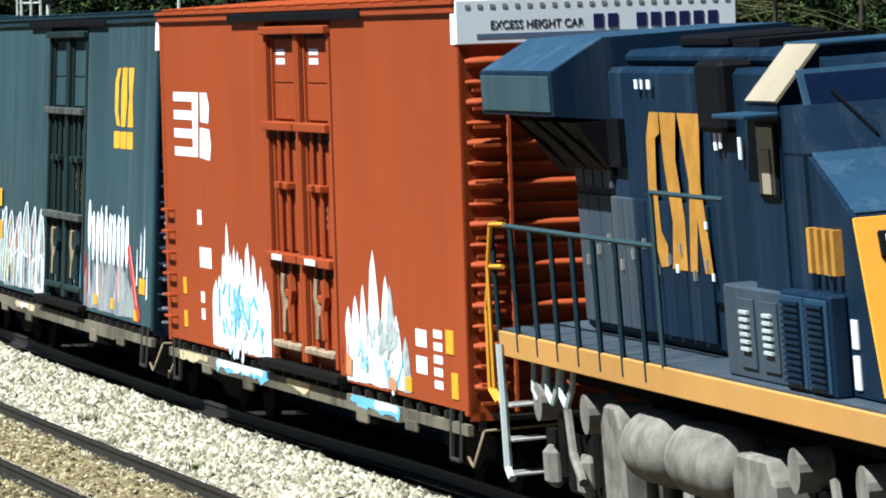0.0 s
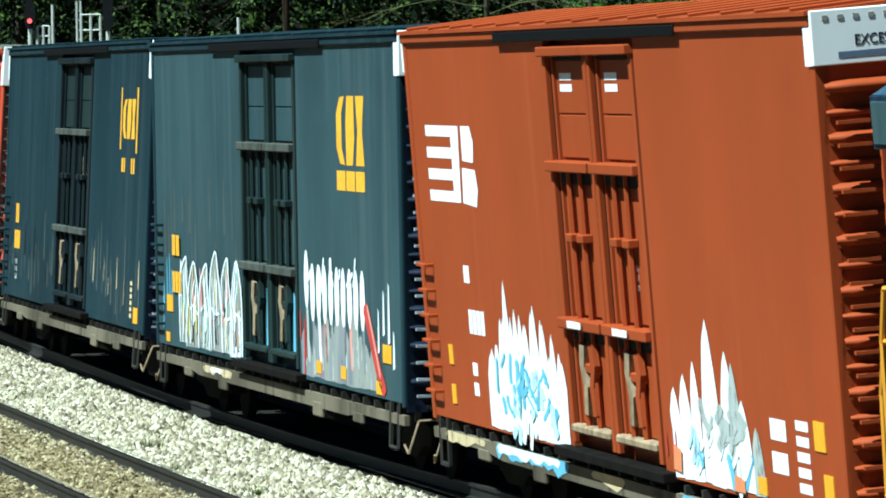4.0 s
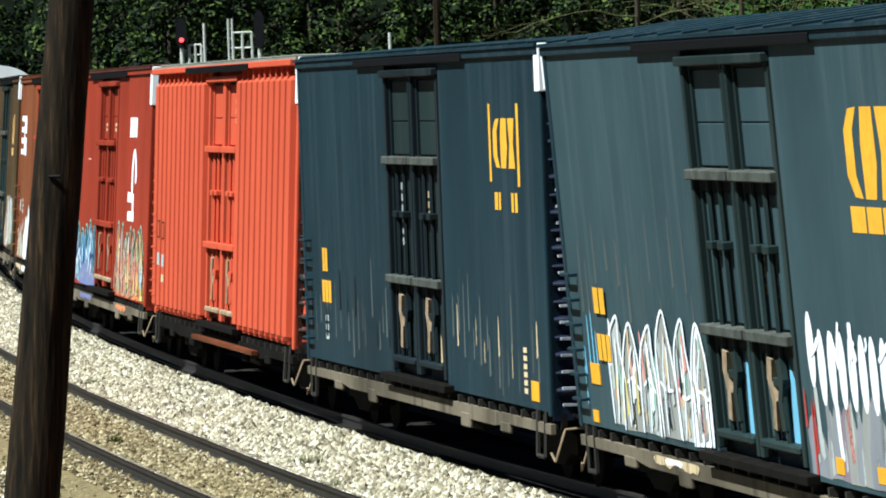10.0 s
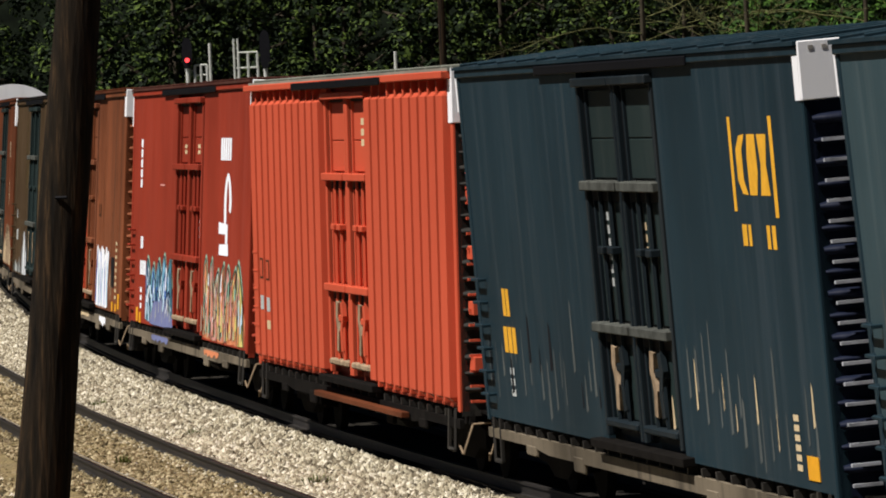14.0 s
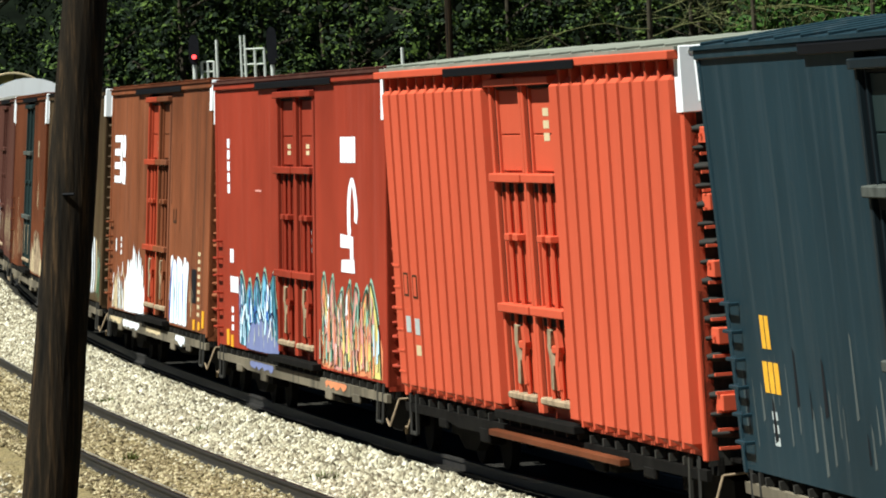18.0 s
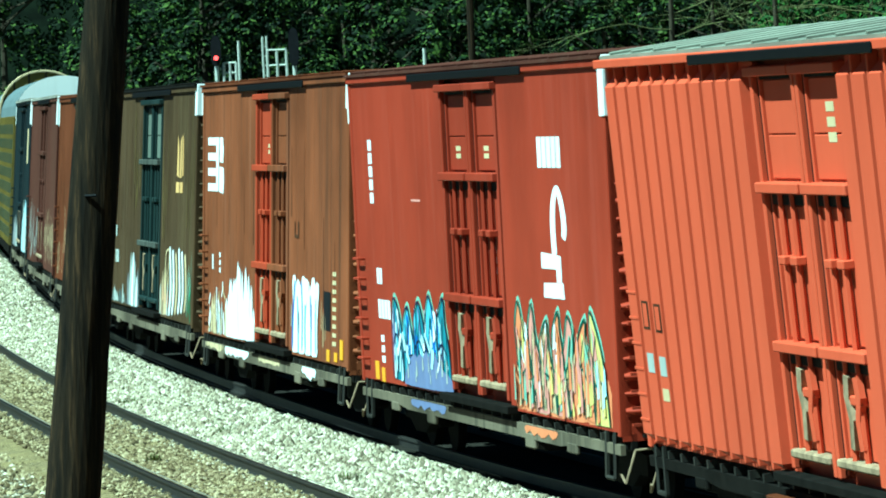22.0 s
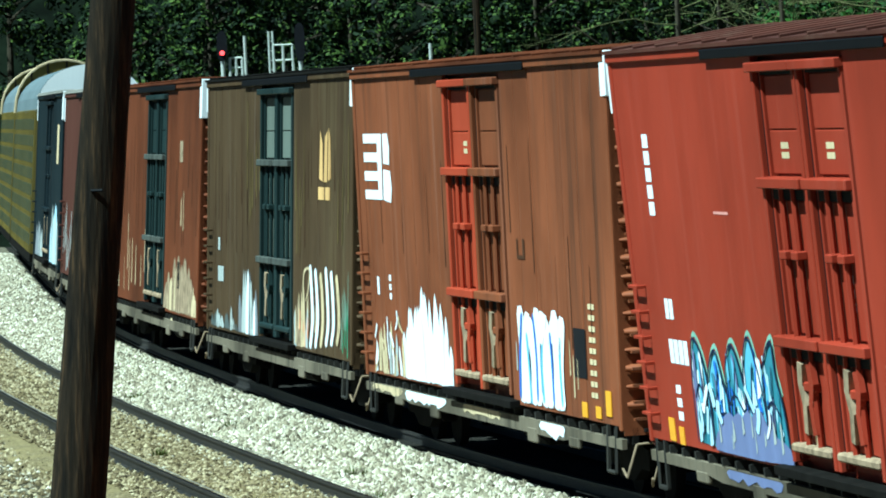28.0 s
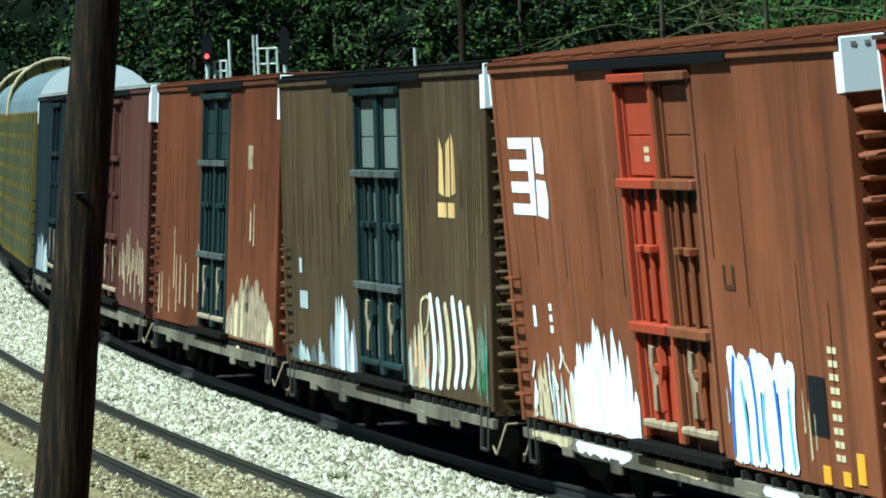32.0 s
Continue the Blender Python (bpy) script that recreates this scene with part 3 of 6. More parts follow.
def spikes(car, x0, x1, z0, z1, n, materials, seed, label="", low=0.55, y=0.005, grow=1.0):
    """Tall spray strokes, broad at the foot and drawn out to soft points, which run together below."""
    rnd = random.Random(seed)
    piece = None
    step = (x1 - x0) / n
    for i in range(n):
        x = x0 + (i + 0.5) * step + rnd.uniform(-0.15, 0.15) * step
        edge = min(1.0, 0.55 + 1.6 * min(i + 0.5, n - i - 0.5) / n)
        top = z0 + (z1 - z0) * rnd.uniform(low, 1.0) * edge
        w = step * rnd.uniform(0.75, 1.15) * grow
        lean = rnd.uniform(-0.12, 0.12)
        h = top - z0
        pts = [(x - w, z0 + rnd.uniform(0, 0.04)), (x - w, z0 + 0.35 * h), (x - 0.82 * w + lean, z0 + 0.72 * h), (x - 0.38 * w + lean, z0 + 0.92 * h), (x + lean, top),
               (x + 0.36 * w + lean, z0 + 0.9 * h), (x + 0.8 * w + lean, z0 + 0.68 * h), (x + w, z0 + 0.3 * h), (x + w, z0 + rnd.uniform(0, 0.04))]
        bm = bmesh.new()
        bm.faces.new([bm.verts.new((px, -WIDE - y - 0.0005 * (i % 9), pz)) for px, pz in pts])
        bm.normal_update()
        m = materials[rnd.randrange(len(materials))]
        if piece is None:
            piece = part("graffiti", bm, m, car, label)
        else:
            part("graffiti_stroke", bm, m, piece)
    return piece


def scribbles(piece, x0, x1, z0, z1, n, materials, seed, w=0.06, y=0.012):
    """Short slanting spray strokes scattered over a piece."""
    rnd = random.Random(seed)
    for i in range(n):
        x, z = rnd.uniform(x0, x1), rnd.uniform(z0, z1)
        a, b = rnd.uniform(-0.22, 0.22), rnd.uniform(0.06, 0.20)
        stroke(piece, [(x - a, z - b), (x + 0.3 * a, z), (x + a + rnd.uniform(-0.12, 0.12), z + b)], w * rnd.uniform(0.7, 1.5), materials[rnd.randrange(len(materials))], y + 0.0005 * (i % 12))


def letters(car, x0, x1, z0, z1, n, fills, inner, outline, glow, seed, label, slant=0.25, w=0.05):
    """Interlocked tall letters without meaning: filled arches, shaded inside, outlined, with an outer glow along the top."""
    rnd = random.Random(seed)
    piece = None
    step = (x1 - x0) / n
    for i in range(n):
        x = x0 + (i + 0.5) * step
        ww = step * rnd.uniform(0.95, 1.25)
        zt = z1 - rnd.uniform(0, 0.16) * (z1 - z0)
        h = zt - z0
        ls = slant * rnd.uniform(0.4, 1.3) * rnd.choice((1, 1, -1))
        pts = curve([(x - ww * 0.50 + ls, z0 + rnd.uniform(0, 0.06)), (x - ww * 0.48 + 0.6 * ls, z0 + 0.4 * h), (x - ww * 0.36, z0 + 0.76 * h), (x + rnd.uniform(-0.3, 0.3) * ww, zt), (x + ww * 0.30, z0 + rnd.uniform(0.66, 0.84) * h), (x + ww * 0.46 + 0.5 * ls, z0 + 0.45 * h), (x + ww * 0.5 + ls, z0 + rnd.uniform(0, 0.06))], 4)
        y = 0.005 + 0.0012 * (i % 7)
        bm = bmesh.new()
        bm.faces.new([bm.verts.new((px, -WIDE - y, pz)) for px, pz in pts])
        bm.normal_update()
        if piece is None:
            piece = part("graffiti", bm, fills[0], car, label)
        else:
            part("graffiti_letter", bm, fills[i % len(fills)], piece)
        if glow is not None:
            part("spray_glow", ribbon([(px, pz + 0.05) for px, pz in pts[5:-5]], 1.2 * w, 0.03, 0.0045), glow, piece)
        for k in range(6):
            xa = x + rnd.uniform(-0.32, 0.32) * ww
            za = z0 + rnd.uniform(0.05, 0.45) * h
            zb = za + rnd.uniform(0.2, 0.55) * h
            stroke(piece, [(xa + 0.5 * ls, za), (xa + rnd.uniform(-0.1, 0.1), 0.5 * (za + zb)), (xa - 0.4 * ls, zb)], w * rnd.uniform(0.9, 2.2), inner[rnd.randrange(len(inner))], 0.0145 + 0.0006 * ((6 * i + k) % 9))
        part("spray_line", ribbon(pts, w, 0.02, 0.0205 + 0.0005 * (i % 5)), outline, piece)
        stroke(piece, [(x - 0.1 * ww, z0 + 0.05 * h), (x + rnd.uniform(-0.2, 0.2) * ww, z0 + 0.5 * h), (x + 0.1 * ww, z0 + 0.8 * h)], 0.7 * w, outline, 0.0238)
        if rnd.random() < 0.8:
            stroke(piece, [(x - 0.3 * ww, z0 + 0.45 * h), (x, z0 + rnd.uniform(0.3, 0.6) * h), (x + 0.36 * ww, z0 + 0.4 * h)], w, outline, 0.0235)
    for k in range(int(9 * (x1 - x0))):
        x = rnd.uniform(x0 + 0.1, x1 - 0.1)
        za = rnd.uniform(z0, z0 + 0.6 * (z1 - z0))
        zb = min(z1 - 0.25, za + rnd.uniform(0.15, 0.6))
        if zb > za + 0.08:
            a, b = rnd.uniform(0.03, 0.09), rnd.uniform(-0.5, 0.5) * slant
            flat(piece, "spray_run", inner[rnd.randrange(len(inner))], [[(x - a + b, za), (x + a + b, za + 0.03), (x + 0.6 * a, zb), (x - 0.5 * a, zb + 0.05)]], 0.0195 + 0.0001 * (k % 9))
    return piece


def bars(car, x0, x1, z0, z1, rows, material, cols=1, name="lettering", gap=0.35, y=0.004):
    polys = []
    for r in range(rows):
        za = z0 + (z1 - z0) * (r + gap / 2) / rows
        zb = z0 + (z1 - z0) * (r + 1 - gap / 2) / rows
        for c in range(cols):
            xa = x0 + (x1 - x0) * (c + 0.08) / cols
            xb = x0 + (x1 - x0) * (c + 0.92) / cols
            polys.append(rect(xa, xb, za, zb))
    for p in polys:
        flat(car, name, material, [p], y)


def stripe_emblem(car, x0, x1, z0, z1, material):
    """White emblem: four stripes running into a solid curled shape."""
    h = (z1 - z0) / 7
    xm = x0 + (x1 - x0) * 0.52
    em = flat(car, "emblem", material, [rect(x0, xm, z0, z0 + h)], 0.004, "white striped emblem")
    for i in range(1, 4):
        flat(em, "emblem_stripe", material, [rect(x0, xm, z0 + 2 * i * h, z0 + (2 * i + 1) * h)], 0.004)
    w = x1 - xm
    hh = z1 - z0
    flat(em, "emblem_bar", material, [[(xm - 0.02, z0), (xm + 0.26 * w, z0), (xm + 0.36 * w, z1), (xm + 0.02, z1)],
                                      [(xm + 0.36 * w, z0), (x1 - 0.08 * w, z0 - 0.04 * hh), (x1 + 0.02, z0 + 0.18 * hh), (x1 - 0.05 * w, z0 + 0.44 * hh), (xm + 0.42 * w, z0 + 0.46 * hh)],
                                      [(xm + 0.46 * w, z0 + 0.55 * hh), (x1 - 0.10 * w, z0 + 0.53 * hh), (x1 - 0.04, z0 + 0.8 * hh), (x1 - 0.15 * w, z1), (xm + 0.48 * w, z1)]], 0.005)
    return em


def block_emblem(car, x0, x1, z0, z1, material, blocks=True, y=0.004):
    """Yellow emblem: three tall waisted shapes over three square blocks."""
    w = (x1 - x0) / 3
    zz = z0 + (z1 - z0) * 0.27 if blocks else z0
    h = z1 - zz
    a, b, c = x0, x0 + w, x0 + 2 * w
    polys = [[(a + 0.95 * w, zz), (a + 0.45 * w, zz + 0.02 * h), (a + 0.08 * w, zz + 0.25 * h), (a + 0.08 * w, zz + 0.75 * h), (a + 0.45 * w, z1 - 0.02 * h), (a + 0.95 * w, z1), (a + 0.62 * w, zz + 0.75 * h), (a + 0.62 * w, zz + 0.25 * h)],
             [(b + 0.1 * w, zz), (b + 0.75 * w, zz), (b + 0.95 * w, zz + 0.4 * h), (b + 0.9 * w, z1), (b + 0.2 * w, z1), (b + 0.05 * w, zz + 0.6 * h)],
             [(c + 0.1 * w, zz), (c + 0.95 * w, zz), (c + 0.75 * w, zz + 0.5 * h), (c + 0.95 * w, z1), (c + 0.1 * w, z1), (c + 0.28 * w, zz + 0.5 * h)]]
    if blocks:
        for i in range(3):
            polys.append(rect(x0 + i * w + 0.03, x0 + (i + 1) * w - 0.03, z0, z0 + (z1 - z0) * 0.21))
    em = flat(car, "emblem", material, polys[:1], y, "yellow painted emblem")
    for p in polys[1:]:
        flat(em, "emblem_piece", material, [p], y)
    return em


def skirt(car, material, deep=0.68, x0=-5.2, x1=5.4):
    """Fish-belly side sill: deep between the trucks, shallow at the ends."""
    bm = bmesh.new()
    prism(bm, [(-HALF, 0.86), (HALF, 0.86), (HALF, 0.74), (x1 + 0.9, 0.74), (x1, deep), (x0, deep), (x0 - 0.9, 0.74), (-HALF, 0.74)], -WIDE - 0.02, -WIDE + 0.04)
    return part("skirt", bm, material, car)


def reflectors(car, spots, material=AMBER):
    for x, z, w, h in spots:
        part("reflector", box(x - w / 2, x + w / 2, -WIDE - 0.012, -WIDE - 0.001, z - h / 2, z + h / 2), material, car)


def streaks(car, x0, x1, z0, z1, n, material, seed, w=(0.04, 0.16), y=0.003):
    rnd = random.Random(seed)
    polys = []
    for i in range(n):
        x = x0 + (x1 - x0) * (i + rnd.uniform(0.1, 0.9)) / n
        ww = min(rnd.uniform(*w), 0.42 * (x1 - x0) / n)
        a = z0 + rnd.uniform(0, 0.45) * (z1 - z0)
        b = a + rnd.uniform(0.2, 0.55) * (z1 - z0)
        polys.append([(x - ww / 2, a), (x + ww / 2, a + 0.03), (x + ww * 0.3, b), (x - ww * 0.2, b + 0.06)])
    for p in polys:
        flat(car, "run_mark", material, [p], y)


G_PALEBLUE = spray("spray_ice_blue", (0.50, 0.68, 0.80), 0.82)
G_GREY = spray("spray_warm_grey", (0.27, 0.27, 0.25), 0.80)
G_MAUVE = spray("spray_mauve", (0.22, 0.17, 0.20), 0.80)
G_MINT = spray("spray_mint", (0.26, 0.42, 0.32), 0.82)
G_DARKGREEN = spray("spray_dark_green", (0.02, 0.07, 0.05), 0.82)
G_STRONG = spray("spray_strong_blue", (0.05, 0.14, 0.50), 0.82)
G_NAVY = spray("spray_navy", (0.012, 0.02, 0.05), 0.82)
G_YELLOW = spray("spray_pale_yellow", (0.62, 0.52, 0.16), 0.82)
WASH = paint("grey_wash", (0.075, 0.085, 0.082), 0.6, 0.3, (0.04, 0.05, 0.05), 0.6)
WASH_LIGHT = paint("pale_wash", (0.20, 0.205, 0.22), 0.6, 0.3, (0.1, 0.1, 0.12), 0.6)
STEP_BLUE = plain("blue_enamel", (0.03, 0.12, 0.45), 0.5)
for i, c in enumerate(CARS):
    skirt(c, GRIME_SHADE if i == 3 else SILL_TAN)
    for x in (-6.2, -3.4, 3.5, 6.1):
        part("jacking_pad", box(x - 0.28, x + 0.28, -WIDE - 0.03, -WIDE + 0.03, 0.56 if abs(x) < 5 else 0.62, 0.76, 0.02), GRIME_SHADE if i == 3 else SILL_TAN, c)

# car 1, oxide red
c = CARS[0]
stripe_emblem(c, -8.05, -5.45, 3.5, 4.36, MARK_WHITE)
p = spikes(c, -5.55, -1.95, 1.02, 2.7, 24, [G_WHITE], 11, "white graffiti scribbled with pale blue", 0.66, grow=1.3)
scribbles(p, -5.2, -2.3, 1.25, 1.85, 34, [G_BLUE, G_BLUE, G_PALEBLUE], 111, 0.05)
scribbles(p, -5.2, -2.3, 1.05, 1.3, 10, [G_WHITE, G_PALEBLUE], 112, 0.08, 0.019)
p = spikes(c, 2.75, 6.1, 1.02, 2.62, 9, [G_WHITE, G_WHITE, G_PALE], 12, "white and grey graffiti strokes", 0.6, grow=0.62)
scribbles(p, 3.4, 5.6, 1.15, 1.5, 16, [G_BLUE, G_WHITE, G_PALEBLUE, G_WHITE], 121, 0.06)
scribbles(p, 3.9, 5.4, 1.45, 1.75, 12, [G_PALE], 122, 0.09)
streaks(c, 2.42, 2.85, 1.05, 1.9, 3, G_RED, 123, (0.1, 0.2), 0.012)
flat(c, "spray_mark", G_ORANGE, [[(2.7, 1.1), (3.0, 1.08), (3.05, 1.3), (2.75, 1.35)], [(5.0, 1.04), (5.4, 1.04), (5.4, 1.16), (5.05, 1.2)]], 0.021)
flat(c, "spray_patch", G_BLUE, [ragged(-5.5, -1.9, 0.67, 0.87, 1), ragged(2.9, 5.6, 0.67, 0.87, 2)], 0.026)
flat(c, "spray_patch", G_WHITE, [ragged(-5.4, -2.3, 0.74, 0.87, 3), ragged(4.2, 5.5, 0.70, 0.87, 5)], 0.0285)
flat(c, "spray_patch", G_CREAM, [ragged(-8.2, -6.0, 0.72, 0.86, 4), ragged(-0.9, 0.6, 0.70, 0.86, 6)], 0.026)
bars(c, -6.6, -6.25, 2.55, 2.85, 1, MARK_WHITE)
bars(c, -6.5, -5.65, 2.02, 2.32, 1, MARK_WHITE, 4, gap=0.1)
bars(c, -6.5, -6.2, 1.3, 1.75, 2, MARK_WHITE)
bars(c, 6.35, 7.0, 1.25, 1.85, 2, MARK_WHITE, 1)
bars(c, 7.25, 7.75, 1.15, 1.85, 5, MARK_WHITE, 1)
reflectors(c, [(-7.6, 1.75, 0.22, 0.22), (-7.6, 1.3, 0.22, 0.22), (8.1, 1.72, 0.36, 0.26), (8.3, 1.25, 0.3, 0.28), (6.0, 1.15, 0.3, 0.16)])
for x in (-0.95, 1.05):
    bars(c, x - 0.32, x + 0.32, 4.72, 4.95, 2, MARK_WHITE, y=-0.052)
bars(c, 1.35, 1.6, 2.75, 3.05, 3, MARK_WHITE, y=-0.052)
for x in (-0.7, 1.3):
    part("placard", box(x - 0.3, x + 0.3, -WIDE - 0.13, -WIDE - 0.121, 2.33, 2.40), MARK_WHITE, c)
text_part("end_lettering", "EXCESS HEIGHT CAR", 0.13, G_BLACK, c, Matrix.Translation((HALF + 0.052, -1.20, 5.12)) @ Matrix.Rotation(radians(90), 4, "Z") @ Matrix.Rotation(radians(90), 4, "X"), "black stencilled words on the white band", 0.85)
END_BLUE = plain("dark_blue_paint", (0.02, 0.02, 0.08), 0.5)
for k in range(9):
    if k != 2:
        part("end_lettering", box(HALF + 0.05, HALF + 0.056, -0.05 + k * 0.16, 0.06 + k * 0.16, 5.10, 5.25), END_BLUE, c)
bm = bmesh.new()
slab(bm, HALF + 0.05, HALF + 0.054, -1.35, 1.5, 5.02, 5.07)
part("end_smear", bm, plain("blue_grey_paint", (0.12, 0.15, 0.22), 0.6), c)

# car 2, slate blue-grey
c = CARS[1]
block_emblem(c, 4.95, 6.75, 3.48, 4.66, YELLOW)
p = letters(c, -6.9, -1.7, 1.04, 2.5, 6, [G_PALE, G_GREY, G_PALE, G_GREY, G_PALE, G_WHITE], [G_PALE, G_GREY, G_CREAM, G_PINK, G_WHITE, G_MINT, G_GREY], G_WHITE, None, 21, "white and grey graffiti arches", 0.12, 0.035)
streaks(c, -2.6, -1.75, 1.03, 2.2, 4, G_WHITE, 212, (0.12, 0.2), 0.0245)
streaks(c, -6.6, -5.2, 1.03, 1.9, 5, G_YELLOW, 210, (0.06, 0.16), 0.0235)
streaks(c, -6.2, -1.9, 1.1, 2.3, 5, SLATE_DARK, 211, (0.05, 0.10), 0.0245)
p = None
for k in range(10):
    x = 2.85 + 0.40 * k
    pts = [(x + 0.15 * math.cos(a), (2.14 if k else 2.3) + 0.38 * math.sin(a)) for a in [2 * math.pi * j / 14 for j in range(14)]]
    q = flat(p or c, "graffiti" if p is None else "graffiti_letter", G_WHITE, [pts], 0.008, "white graffiti loops over grey runs" if p is None else "")
    p = p or q
    stroke(p, [(x + 0.02, 1.95), (x + 0.05, 1.6 - 0.06 * (k % 3)), (x + 0.1, 1.25)], 0.07, (G_PALE, WASH_LIGHT, G_WHITE, G_PINK)[k % 4], 0.006)
scribbles(p, 2.9, 6.8, 2.3, 2.5, 9, [G_WHITE], 221, 0.05)
spikes(c, 2.55, 7.1, 1.04, 2.1, 15, [WASH_LIGHT, G_GREY, WASH_LIGHT, G_MAUVE], 23, "grey and mauve runs below white loops", 0.6, 0.0035, 0.9)
streaks(c, 2.5, 7.2, 1.05, 1.9, 12, G_PALE, 222, (0.05, 0.12), 0.0075)
streaks(c, 7.3, 8.4, 1.3, 2.6, 4, G_WHITE, 223, (0.06, 0.14), 0.008)
streaks(c, -8.4, -1.8, 2.2, 3.6, 12, WASH, 24, (0.05, 0.14))
streaks(c, 2.35, 2.9, 1.02, 2.3, 3, G_RED, 25, (0.14, 0.26), 0.012)
streaks(c, -8.4, -7.5, 1.1, 2.5, 5, G_BLUE, 26, (0.08, 0.2), 0.006)
stroke(c, [(6.6, 2.1), (7.0, 1.72), (7.35, 1.35), (7.75, 1.06)], 0.20, G_RED, 0.012)
stroke(c, [(6.75, 2.1), (7.2, 1.6), (7.5, 1.25)], 0.05, G_PINK, 0.014)
bars(c, -7.35, -6.7, 2.32, 2.65, 1, YELLOW, 2, gap=0.1, y=0.027)
bars(c, -7.35, -6.6, 1.78, 2.12, 1, YELLOW, 3, gap=0.1, y=0.027)
reflectors(c, [(-7.7, 1.62, 0.5, 0.24), (-7.9, 1.12, 0.3, 0.14), (3.6, 1.2, 0.32, 0.16), (5.2, 1.2, 0.32, 0.16), (7.4, 1.12, 0.35, 0.16), (7.9, 1.55, 0.5, 0.22)])
bars(c, 1.3, 1.55, 2.6, 3.1, 4, YELLOW, y=-0.052)
bars(c, 0.85, 1.05, 2.75, 3.25, 3, YELLOW, y=-0.052)
for k, (x, z) in enumerate(((-1.0, 1.5), (-0.2, 1.6), (0.9, 1.5), (1.7, 1.6))):
    flat(c, "spray_mark", (G_WHITE, G_BLUE)[k % 2], [[(x - 0.15, 1.2), (x + 0.1, 1.2), (x + 0.2, z + 0.3), (x - 0.05, z + 0.5)]], -0.052)

# car 3, dark slate
c = CARS[2]
block_emblem(c, 5.85, 7.25, 3.92, 4.54, YELLOW, False)
flat(c, "emblem_line", YELLOW, [rect(5.62, 5.74, 3.75, 4.72), rect(7.36, 7.50, 3.70, 4.72), rect(5.88, 6.08, 3.40, 3.62), rect(6.14, 6.26, 3.40, 3.62), rect(6.92, 7.06, 3.38, 3.62), rect(7.14, 7.3, 3.38, 3.62)], 0.004, "worn yellow frame lines")
bars(c, -7.3, -6.85, 2.30, 2.68, 1, YELLOW, 2, gap=0.1)
bars(c, -7.4, -6.6, 1.85, 2.2, 1, YELLOW, 3, gap=0.08)
bars(c, -7.2, -6.9, 1.3, 1.7, 3, MARK_PALE)
reflectors(c, [(8.0, 1.22, 0.45, 0.24)], AMBER)
bars(c, 7.3, 7.55, 1.15, 1.75, 6, MARK_CREAM)
streaks(c, -8.5, -1.8, 1.1, 2.6, 16, WASH, 31, (0.04, 0.14))
streaks(c, 2.6, 8.4, 1.05, 2.8, 16, WASH, 33, (0.04, 0.14))
streaks(c, -8.5, -1.8, 1.3, 2.4, 7, G_BLACK, 32, (0.06, 0.2), 0.005)
streaks(c, 2.6, 8.4, 1.2, 2.2, 6, G_CREAM, 34, (0.04, 0.1), 0.005)
bars(c, -0.95, -0.8, 2.8, 3.7, 6, MARK_PALE, y=-0.052)
bars(c, 0.85, 1.15, 3.2, 3.6, 3, MARK_CREAM, y=-0.052)
bars(c, 1.35, 1.5, 2.95, 3.5, 4, MARK_CREAM, y=-0.052)
for x in (-1.1, -0.5, 0.8, 1.5):
    streaks(c, x - 0.1, x + 0.2, 1.2, 2.3, 1, G_CREAM, int(x * 100), (0.06, 0.12), -0.052)

# car 4, bright red ribs
c = CARS[3]
bars(c, 1.2, 1.6, 4.4, 4.85, 3, MARK_CREAM, y=-0.052)
part("running_board", box(-2.4, 5.2, -WIDE - 0.16, -WIDE - 0.04, 0.72, 0.80, 0.01), RUST_RED, c, "dusty red door track board")
part("air_line", pipe([(-HALF - 0.2, -1.2, 0.82), (-HALF + 2.6, -1.35, 0.80), (-HALF + 3.0, -1.3, 0.7)], 0.05), STEP_BLUE, c, "blue painted pipe")
for k in range(5):
    part("end_bracket", box(HALF, HALF + 0.34, -1.42, -1.18, 1.5 + 0.72 * k, 1.68 + 0.72 * k, 0.01), SIGNAL_RED, c)
n = round((DOOR0 + HALF - 0.14) / 0.66)
for k, z, h, m in ((1, 2.35, 0.32, SOOT_RUN), (2, 2.33, 0.32, SOOT_RUN), (1, 1.86, 0.22, MARK_PALE), (2, 1.84, 0.22, MARK_PALE), (2, 1.56, 0.14, MARK_CREAM)):
    x = -HALF + 0.14 + (k + 0.5) * (DOOR0 + HALF - 0.14) / n
    flat(c, "stencil", m, [rect(x - 0.17, x + 0.17, z, z + h)], 0.1045)
    if m is SOOT_RUN:
        flat(c, "stencil_field", SIGNAL_RED, [rect(x - 0.11, x + 0.11, z + 0.03, z + h - 0.03)], 0.1075)

rnd = random.Random(41)
for k in range(9):
    n = round((DOOR0 + HALF - 0.14) / 0.66)
    x = -HALF + 0.14 + (rnd.randrange(n) + 0.5) * (DOOR0 + HALF - 0.14) / n + rnd.uniform(-0.08, 0.08)
    z = rnd.uniform(1.4, 2.6)
    flat(c, "paint_chip", SOOT_RUN, [[(x - 0.03, z), (x + 0.05, z - 0.12), (x + 0.06, z + 0.08), (x, z + 0.16)]], 0.088)
# car 5, maroon
c = CARS[4]
bars(c, 4.75, 6.2, 4.1, 4.5, 1, MARK_WHITE, 5, gap=0.05)
em = stroke(c, [(5.55, 3.02), (5.52, 3.40), (5.62, 3.70), (5.85, 3.84), (6.08, 3.68), (6.20, 3.40), (6.12, 3.24)], 0.15, MARK_WHITE, 0.004, "emblem")
em["label"] = "white hooked arch emblem over two short bars"
